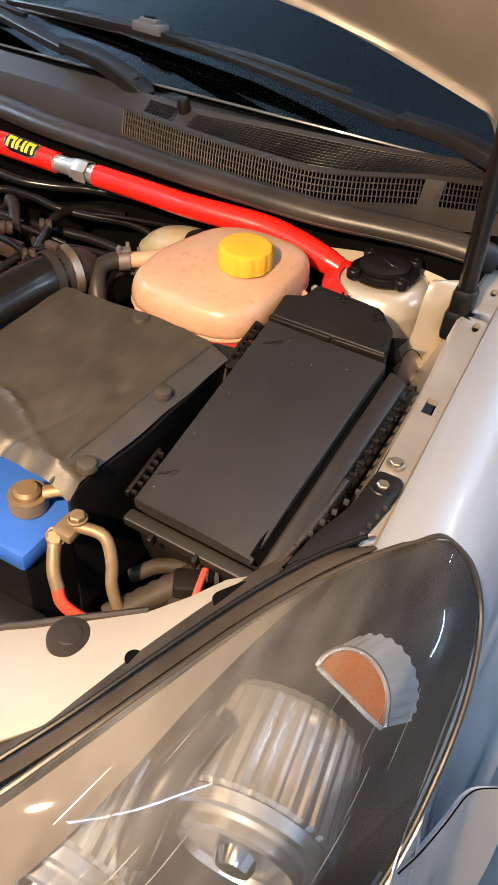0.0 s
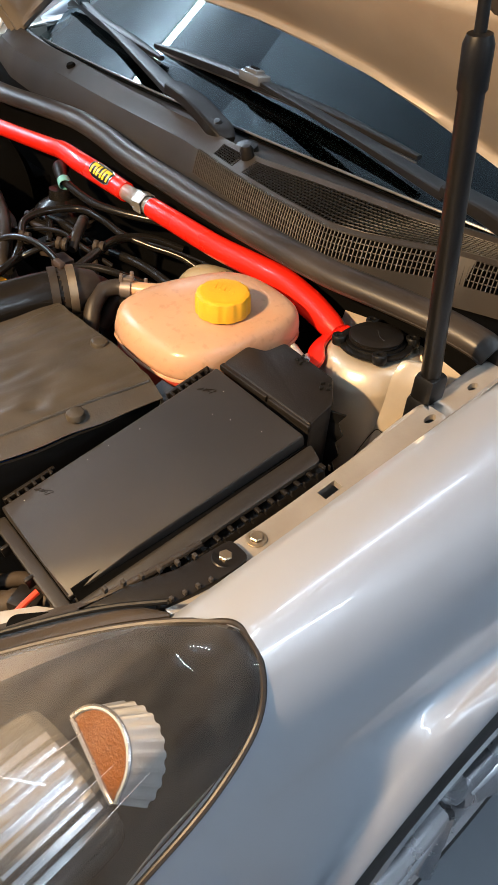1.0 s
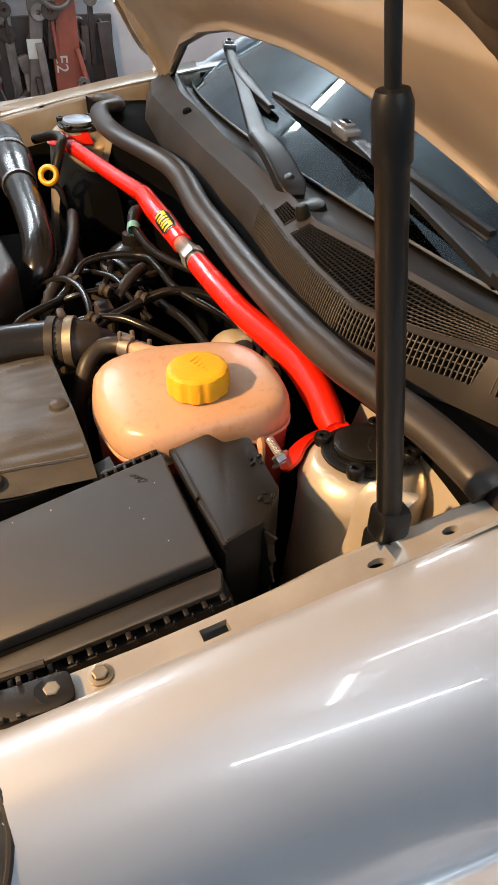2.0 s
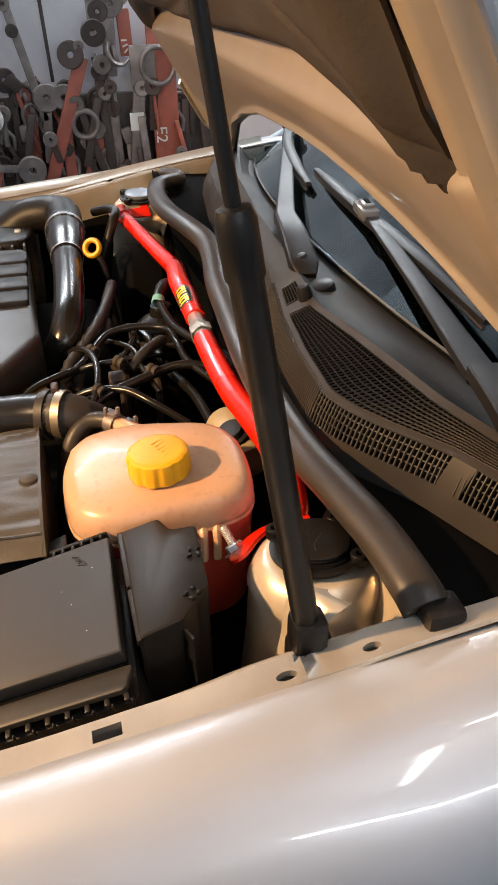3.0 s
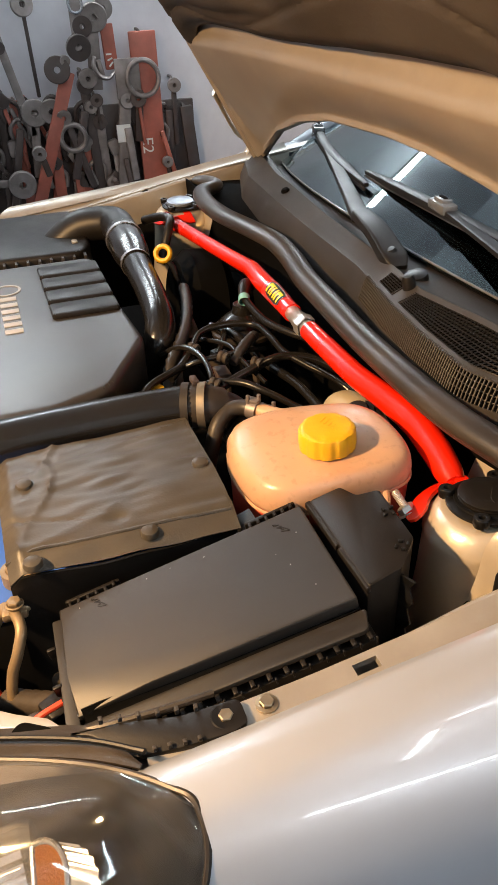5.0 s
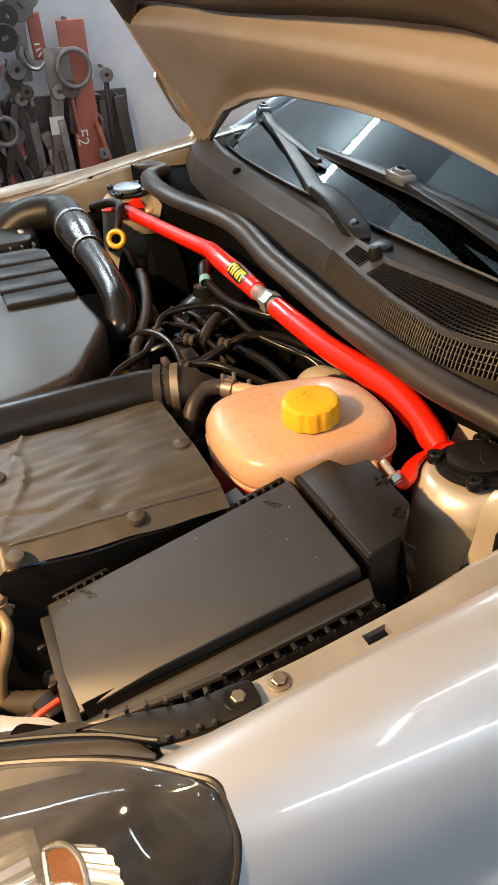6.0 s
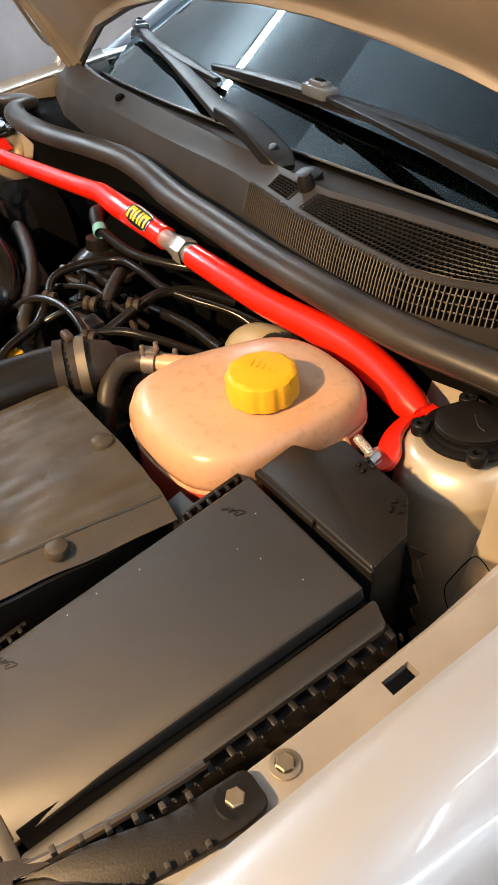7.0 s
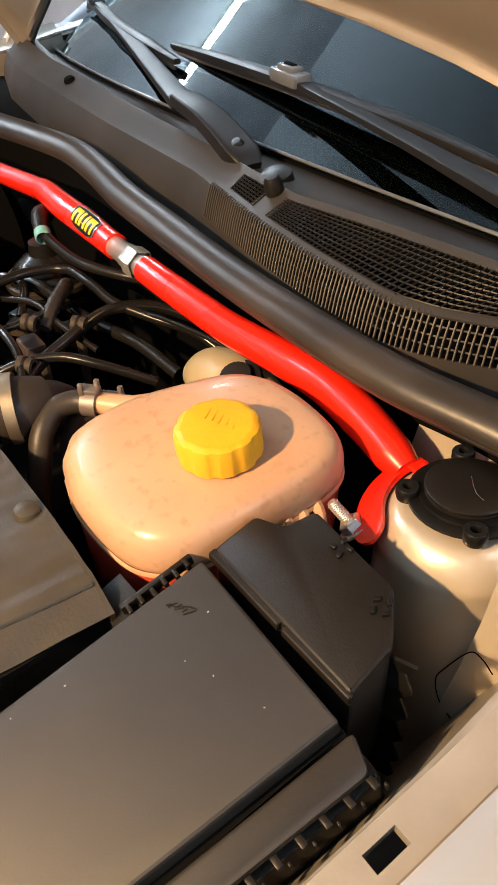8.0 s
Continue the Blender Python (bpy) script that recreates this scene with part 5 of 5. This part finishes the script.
# The emblem and word on the cover are drawn as plain pale shapes.
EMB = mat("pale_print", (.34, .32, .29), .5, 0, .2)
part("emblem", lathe([(.020, .0), (.024, .0), (.024, .0012), (.020, .0012), (.020, 0)], 32, Matrix.Translation((-.212, -.388, .8372))), EMB, engine, "pale ring emblem")
for k in range(6):
    part("letter_bar", box((-.172 + .026 * k, -.388, .8378), (.015, .026, .0012), .0004), EMB, engine, "" if k else "pale block in place of a letter")
# Block coloured near-black so that the depth of the bay stays dark.
part("engine_block", box((0, -.33, .60), (.60, .42, .30), .02), BLACK, engine, "engine block, coloured black for the shade of the bay")

airbox = thing("air_filter_box", "ribbed dusty black air filter box", "air filter box", (-.45, -.32, .75))
part("box", prism(rounded([(-.66, -.55), (-.385, -.55), (-.37, -.24), (-.42, -.215), (-.66, -.215)], .025, 4), .150, .010, Matrix.Translation((0, 0, .685)), 3), PLASTIC, airbox, "dusty lid")
for k in range(14):
    part("rib", box((-.370, -.235 - .021 * k, .790), (.018, .005, .078), .001), COWL, airbox)
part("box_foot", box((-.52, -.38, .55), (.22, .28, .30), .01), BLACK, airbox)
part("clip", box((-.43, -.245, .832), (.02, .012, .012), .003), ZINC, airbox)

duct = thing("air_duct", "black plastic air duct bending down to the throttle", "air duct", (-.2, -.165, .84))
part("elbow", sweep([(-.495, -.285, .800), (-.490, -.225, .842), (-.46, -.165, .852), (-.41, -.158, .852), (-.36, -.160, .850)], [.034, .034, .033, .032, .031], 26, 6), PLASTIC, duct, "grey-black elbow")
part("sleeve", sweep([(-.375, -.160, .850), (-.30, -.162, .845), (-.24, -.164, .841)], [.0345, .033, .026], 26, 5), HOSE, duct, "rubber sleeve")
part("pipe", sweep([(-.25, -.164, .841), (-.15, -.167, .836), (-.075, -.171, .829), (-.030, -.176, .820), (-.008, -.186, .800), (-.012, -.202, .775), (-.03, -.235, .74)], [.0245, .0235, .0232, .0235, .024, .025, .026], 26, 6), HOSE, duct, "glossy pipe")
for q, d in (((-.355, -.160, .849), (1, 0, -.03)), ((-.245, -.164, .841), (1, 0, -.04))):
    part("clamp", lathe([(.0258 if q[0] > -.3 else .0340, -.005), (.0270 if q[0] > -.3 else .0355, -.005), (.0270 if q[0] > -.3 else .0355, .005), (.0258 if q[0] > -.3 else .0340, .005)], 36, along(q, d)), ALLOY, duct, "silver hose clamp")

dip = thing("dipstick", "yellow ring handle of the oil dipstick", "dipstick", (-.2, -.12, .86))
part("ring", lathe([(.0125 + .0045 * math.cos(a), .0055 * math.sin(a)) for a in (k * math.pi / 5 for k in range(11))], 32, along((-.213, -.122, .8626), (.75, -.42, .5))), YELLOW, dip, "yellow plastic ring")
part("stem", sweep([(-.210, -.117, .852), (-.200, -.106, .83), (-.19, -.10, .76), (-.18, -.10, .60)], .0050, 10, 4), PLASTIC_DARK, dip, "black stem")

valve = thing("vacuum_valve", "black round solenoid valve with a teal connector", "solenoid valve", (-.04, -.04, .80))
part("dome", lathe([(.046, .770), (.048, .775), (.048, .783), (.040, .796), (.030, .805), (.018, .812), (.016, .826), (0, .828)], 40, Matrix.Translation((-.035, -.040, 0))), HOSE, valve, "ribbed black dome")
part("dome_rim", lathe([(.048, .776), (.052, .778), (.052, .784), (.048, .786)], 40, Matrix.Translation((-.035, -.040, 0))), HOSE_DULL, valve)
part("plug", sweep([(-.060, -.020, .845), (-.048, -.030, .850), (-.032, -.038, .850), (-.012, -.046, .846)], [.011, .011, .010, .008], 14, 4), PLASTIC, valve)
part("teal_collar", lathe([(.0080, -.006), (.0092, -.005), (.0092, .005), (.0080, .006)], 22, along((-.007, -.047, .845), (.9, -.3, -.3))), mat("teal_plastic", (.16, .42, .42), .4, 0, .1), valve, "teal plastic collar")
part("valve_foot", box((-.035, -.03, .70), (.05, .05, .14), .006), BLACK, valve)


def pipe(name, label, pts, r, material, category="hose", ribs=0.0):
    t = thing(name, label, category, pts[0], "engine hoses")
    part("pipe", sweep(pts, r, 12, 6, 1, True, ribs, 1), material, t)
    return t


pipe("vacuum_pipe", "thin black plastic pipe arching behind the engine", [(.100, -.195, .79), (.06, -.155, .805), (.015, -.126, .812), (.006, -.085, .815), (.025, -.042, .815), (.075, -.035, .815), (.112, -.030, .808), (.15, -.010, .80), (.20, .02, .79), (.26, .04, .76)], .0055, HOSE)
pipe("vacuum_pipe", "thin black pipe from the valve under the bar", [(-.010, -.046, .846), (.025, -.042, .838), (.060, -.034, .832), (.10, -.012, .828), (.14, .015, .825), (.20, .035, .82)], .0062, HOSE)
pipe("heater_hose", "black hose with ribbed grey joints", [(.196, -.175, .795), (.165, -.140, .800), (.145, -.100, .803), (.128, -.060, .806), (.125, -.030, .806), (.140, .005, .802), (.17, .035, .79)], .0066, HOSE)
pipe("corrugated_conduit", "ribbed dusty cable conduit", [(.105, -.105, .80), (.088, -.085, .812), (.070, -.066, .815), (.05, -.052, .81)], .0075, HOSE_DULL, "conduit", .10)
pipe("wiring_loom", "taped brown wiring loom along the intake", [(-.175, -.100, .812), (-.130, -.108, .815), (-.080, -.120, .812), (-.020, -.140, .808), (.03, -.165, .80), (.060, -.185, .79), (.09, -.20, .76)], .0092, HOSE_DULL, "wiring loom", .10)
pipe("wiring_loom", "thin taped wiring loom", [(-.06, -.122, .80), (-.03, -.125, .792), (.005, -.150, .785), (.04, -.17, .775), (.08, -.18, .76)], .0075, CABLE, "wiring loom")
pipe("fuel_pipe", "dull metal pipe bending over the engine", [(.150, -.250, .795), (.130, -.230, .803), (.108, -.195, .805), (.085, -.170, .80), (.05, -.15, .79)], .0055, HOSE)
pipe("fuel_pipe", "black hose low behind the engine", [(-.05, -.09, .79), (.0, -.07, .795), (.05, -.06, .79), (.10, -.05, .785), (.16, -.03, .78), (.22, -.02, .77)], .0070, HOSE)
pipe("bonnet_cable", "thin black cable behind the tank", [(.12, -.02, .80), (.17, -.005, .805), (.23, .005, .81), (.29, .008, .815)], .0025, HOSE, "cable")

for pts, r in (([(.02, -.19, .79), (.05, -.165, .812), (.10, -.15, .818), (.16, -.152, .812), (.20, -.17, .79)], .0045),
               ([(.075, -.20, .78), (.095, -.16, .806), (.10, -.12, .812), (.085, -.08, .806), (.06, -.04, .79)], .0040),
               ([(.14, -.20, .78), (.15, -.16, .800), (.17, -.12, .806), (.20, -.09, .80), (.23, -.05, .78)], .0050),
               ([(-.02, -.16, .79), (.015, -.12, .800), (.06, -.095, .806), (.11, -.09, .802), (.16, -.075, .79)], .0036),
               ([(.17, -.23, .80), (.185, -.20, .808), (.20, -.17, .802), (.21, -.13, .79)], .0042),
               ([(-.06, -.06, .79), (-.02, -.085, .800), (.02, -.09, .803), (.05, -.11, .79)], .0050)):
    pipe("vacuum_pipe", "thin glossy black pipe over the engine", pts, r, HOSE)
for x, y, z in ((.105, -.118, .812), (.132, -.078, .808), (.168, -.150, .808), (.062, -.150, .812)):
    joint = thing("pipe_joint", "small tan pipe joint on the engine", "pipe joint", (x, y, z), "engine pipe joints")
    part("collar", lathe([(.005, -.008), (.0082, -.007), (.0082, -.002), (.0062, 0), (.0082, .002), (.0082, .007), (.005, .008)], 18, along((x, y, z), (.7, .6, -.1))), CABLE, joint)

for k, (x, y, z, s) in enumerate(((.115, -.125, .790, .030), (.06, -.115, .785, .026), (.095, -.075, .785, .022), (.17, -.20, .785, .024), (.135, -.165, .782, .026), (.03, -.10, .775, .03), (.19, -.145, .775, .03))):
    c = thing("connector", "dusty electrical connector on the engine", "connector", (x, y, z), "engine connectors")
    part("plug", box((x, y, z), (s, s * .7, s * .6), .003, Matrix.Rotation(.7 * k, 4, "Z")), (TOOL_DARK, CABLE, PLASTIC)[k % 3], c)
    part("tail", sweep([(x, y, z), (x + .008, y + .006, z - .02), (x + .01, y, z - .12)], .005, 8, 4), CABLE, c)
yel = thing("filler_cap", "small yellow plug on the engine", "plug", (.128, -.222, .79))
part("plug", lathe([(0, .008), (.010, .007), (.012, 0), (.012, -.03)], 20, Matrix.Translation((.128, -.222, .790))), YELLOW, yel)
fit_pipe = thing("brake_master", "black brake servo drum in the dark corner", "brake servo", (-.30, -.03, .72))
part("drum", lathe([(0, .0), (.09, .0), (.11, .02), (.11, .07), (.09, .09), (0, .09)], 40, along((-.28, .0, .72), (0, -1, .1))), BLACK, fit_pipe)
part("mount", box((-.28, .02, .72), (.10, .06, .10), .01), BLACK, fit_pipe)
pipe("brake_hose", "black plastic hose by the far strut tower", [(-.46, -.10, .85), (-.42, -.075, .865), (-.385, -.065, .868), (-.36, -.075, .855), (-.34, -.10, .80)], .0085, PLASTIC)

# ---- tools hanging on the wall ----
WX = -2.33


def tool_bar(y0, z0, y1, z1, w, material, label, x=0.0, boss=None, thick=.020):
    t = thing("hanging_tool", label, "garage tool", (WX + x, y0, z0), "tools on the wall")
    a, b = Vector((WX + x, y0, z0)), Vector((WX + x, y1, z1))
    d = b - a
    ang = math.atan2(d.y, d.z)
    m = Matrix.Translation((a + b) / 2) @ Matrix.Rotation(-ang, 4, "X")
    part("bar", box((0, 0, 0), (thick, w, d.length), .004, m), material, t)
    if boss:
        for (by, bz, r, mt) in boss:
            part("boss", lathe([(r * .24, -.006), (r, -.006), (r, .010), (r * .95, .013), (r * .30, .013), (r * .24, .010), (r * .24, -.006)], 28, along((WX + x + .012, by, bz), (1, .12 * math.sin(40 * by), .15 * math.sin(55 * bz)))), mt, t)
    part("hook", sweep([(WX + x, y0, z0 - .02), (WX - .01, y0, z0), (WX - .065, y0, z0)], .006, 8, 3), TOOL_DARK, t)
    return t


t = tool_bar(-.338, 1.21, -.411, .40, .050, TOOL_RED, "rusty red steel arm with a bright round disc", .05, [(-.328, 1.165, .050, TOOL_GREY), (-.345, 1.045, .036, TOOL_GREY)])
part("disc", lathe([(0, .012), (.046, .012), (.051, .006), (.051, -.01)], 30, along((WX + .10, -.368, .735), (1, 0, 0))), WHITE, t, "bright round disc")
part("disc_slot", box((WX + .1125, -.366, .735), (.003, .022, .070), .001, Matrix.Rotation(.25, 4, "X")), TOOL_DARK, t)
part("link", sweep([(WX + .09, -.345 + .013 * math.sin(a), .813 + .024 * math.cos(a)) for a in (k * math.pi / 6 for k in range(13))], .0045, 8, 2), WHITE, t, "pale oval link")
tool_bar(-.245, 1.125, -.155, .71, .032, TOOL_GREY, "grey steel lever hanging aslant", .06, [(-.250, 1.12, .026, TOOL_GREY), (-.232, 1.03, .024, TOOL_DARK)])
tool_bar(-.118, 1.20, -.108, .845, .014, TOOL_DARK, "thin dark rod with a square head", .02, [(-.118, 1.165, .042, TOOL_GREY)])
t = tool_bar(.012, .935, -.182, .45, .052, TOOL_RED, "red steel bar leaning among the tools", .08, [(-.030, .945, .050, TOOL_DARK), (.004, .975, .020, TOOL_GREY)])
tool_bar(-.143, .80, -.165, .55, .036, TOOL_GREY, "grey puller with two round plates", .06, [(-.143, .797, .052, TOOL_GREY), (-.075, .797, .047, TOOL_GREY)])
tool_bar(-.408, .555, -.24, .540, .028, TOOL_GREY, "grey bar with a round end plate", .10, [(-.240, .540, .056, TOOL_GREY)])
t = tool_bar(-.005, .76, -.005, .60, .024, TOOL_DARK, "dark tool with a steel ring", .05)
part("ring", sweep([(WX + .08, -.005 + .050 * math.sin(a), .694 + .050 * math.cos(a)) for a in (k * math.pi / 9 for k in range(19))], .011, 8, 2), TOOL_GREY, t, "blue-grey steel ring")
tool_bar(-.082, .70, -.084, .44, .046, TOOL_RED, "short red bar low on the wall", .04, [(-.082, .695, .032, TOOL_GREY)])
tool_bar(.046, .65, .028, .44, .046, TOOL_RED, "narrow red bar with a grey boss", .03, [(.040, .665, .036, TOOL_GREY)])
t = tool_bar(.072, 1.19, .070, .98, .044, TOOL_GREY, "grey puller with a shackle", .06, [(.066, 1.015, .048, TOOL_DARK), (.062, 1.025, .020, TOOL_GREY)])
part("shackle", sweep([(WX + .09, .050, 1.20), (WX + .09, .048, 1.155), (WX + .09, .060, 1.135), (WX + .09, .084, 1.135), (WX + .09, .096, 1.155), (WX + .09, .094, 1.20)], .006, 8, 4), ALLOY, t, "bright steel shackle")
tool_bar(.132, 1.15, .120, .86, .050, TOOL_GREY, "grey arm with round plates", .05, [(.140, 1.115, .052, TOOL_GREY), (.176, 1.142, .040, TOOL_GREY), (.092, 1.085, .038, TOOL_DARK), (.088, .905, .036, TOOL_GREY)])
t = tool_bar(.135, .97, .150, .90, .020, TOOL_GREY, "grey steel hook plate", .07)
part("crescent", sweep([(WX + .10, .118, .985), (WX + .10, .112, .950), (WX + .10, .130, .915), (WX + .10, .165, .905), (WX + .10, .192, .925)], [.012, .017, .019, .016, .010], 10, 5, .5), TOOL_GREY, t, "curved grey hook")
t = tool_bar(.186, 1.09, .192, .93, .050, TOOL_RED, "short red painted bar", .05)
for k in range(3):
    part("paint_bar", box((WX + .0625, .182 + .003 * k, .985 - .018 * k), (.002, .022, .006), 0, Matrix.Rotation(.4 * k, 4, "X")), WHITE, t, "" if k else "white painted strokes")
t = tool_bar(.322, 1.06, .330, .40, .108, TOOL_RED, "broad red steel plate with a round ring", .06)
part("ring_plate", box((WX + .085, .244, .895), (.012, .100, .150), .004), TOOL_GREY, t, "oily grey plate")
part("ring", sweep([(WX + .105, .302 + .064 * math.sin(a), .897 + .066 * math.cos(a)) for a in (k * math.pi / 10 for k in range(21))], .010, 8, 2), TOOL_GREY, t, "open steel ring")
cu = bpy.data.curves.new("plate_mark", "FONT")
cu.body, cu.size, cu.extrude = "E2", .066, .0008
txt = new("plate_mark", cu)
txt.data.materials.append(WHITE)
txt.matrix_world = Matrix.Translation((WX + .0720, .282, .668)) @ Matrix(((0, 0, 1, 0), (0, 1, 0, 0), (-1, 0, 0, 0), (0, 0, 0, 1)))
txt.parent = t
txt.matrix_parent_inverse = t.matrix_basis.inverted()
t = tool_bar(.236, .90, .180, .45, .050, TOOL_GREY, "grey arm with a paper tag", .07, [(.232, .815, .030, TOOL_GREY)])
part("tag", box((WX + .084, .205, .693), (.004, .058, .068), .0), WHITE, t, "white paper tag")
tool_bar(.07, .93, .092, .45, .040, TOOL_DARK, "dark steel puller with a round boss", .04, [(.075, .88, .034, TOOL_DARK), (.086, .80, .026, TOOL_GREY)])
tool_bar(.115, .80, .125, .42, .040, TOOL_GREY, "slim grey lever with a boss", .03, [(.117, .74, .030, TOOL_DARK)])
tool_bar(-.43, .98, -.46, .40, .036, TOOL_DARK, "dark steel lever with a round eye", .03, [(-.415, .905, .055, TOOL_DARK)])
tool_bar(-.50, .92, -.52, .40, .045, TOOL_RED, "rusty red bar at the end of the row", .03, [(-.50, .80, .05, TOOL_GREY)])
tool_bar(-.27, .82, -.28, .42, .030, TOOL_DARK, "blackened lever behind the red arm", .02, [(-.29, .86, .045, TOOL_DARK)])
tool_bar(-.21, .84, -.215, .44, .040, TOOL_RED, "faded red bar behind the levers", .02)
tool_bar(.444, .88, .440, .62, .020, TOOL_DARK, "thin dark lever beside the red plate", .03, [(.444, .855, .028, TOOL_GREY)])
tool_bar(.490, .77, .520, .45, .052, TOOL_DARK, "dark flat tool with slots", .03)
tool_bar(.415, .76, .412, .45, .030, TOOL_DARK, "dark lever among small tools", .03)
tool_bar(1.14, 1.20, 1.15, 1.00, .05, TOOL_RED, "short red bar on the pale part of the wall", .04, [(1.142, 1.16, .04, TOOL_GREY), (1.15, 1.04, .03, TOOL_RED)])
tool_bar(1.325, 1.14, 1.33, 1.00, .02, TOOL_RED, "thin red strip near the door frame", .01)
rng = random.Random(7)
for k in range(46):
    y, z = -.56 + .98 * ((k * .618) % 1), .50 + .36 * rng.random()
    if -.56 < y < -.40:
        z += .15
    lean, long = rng.uniform(-.09, .09), rng.uniform(.10, .34)
    paint = (TOOL_DARK, TOOL_GREY, TOOL_DARK, TOOL_RED, TOOL_GREY)[k % 5]
    eye = [(y, z - .02, rng.uniform(.016, .034), (TOOL_GREY, TOOL_DARK)[k % 2])] if k % 3 == 0 else []
    word = ("blackened steel spanner", "worn grey steel puller", "dark steel hook", "small rusty red lever", "oily steel yoke")[k % 5]
    t = tool_bar(y, z, y + lean, z - long, rng.uniform(.012, .034), paint, word + " hanging among other tools", rng.uniform(.0, .09), eye)
    if k % 3 == 1:
        part("head", prism(rounded([(-.035, -.02), (.03, -.028), (.04, .015), (-.02, .03)], .010, 3), .03, .003, Matrix.Translation((WX + .03, y, z)) @ Matrix.Rotation(radians(90), 4, "Y") @ Matrix.Rotation(rng.uniform(0, 6), 4, "Z")), (TOOL_DARK, TOOL_GREY)[k % 2], t)
    if k % 3 == 2:
        part("jaw", sweep([(WX + .04, y - .03, z - .05), (WX + .04, y - .035, z), (WX + .04, y, z + .03), (WX + .04, y + .035, z), (WX + .04, y + .03, z - .05)], .009, 8, 4), (TOOL_GREY, TOOL_DARK)[k % 2], t)
# Added panel that turns the background between the lower tools dark.
part("backing_panel", box((-2.366, -.04, .46), (.024, 1.16, .66), .004), TOOL_DARK, tagged(new("dark_backing"), "added dark panel filling in behind the lower hanging tools", "tool board"))
slab("door_frame", (-2.38, 1.37, 0.0), (-2.34, 1.46, 2.1), TOOL_DARK, "dark steel door frame in the wall")
slab("door_1", (-2.38, 1.46, 0.0), (-2.365, 2.30, 2.06), WALL, "grey steel garage door, closed")
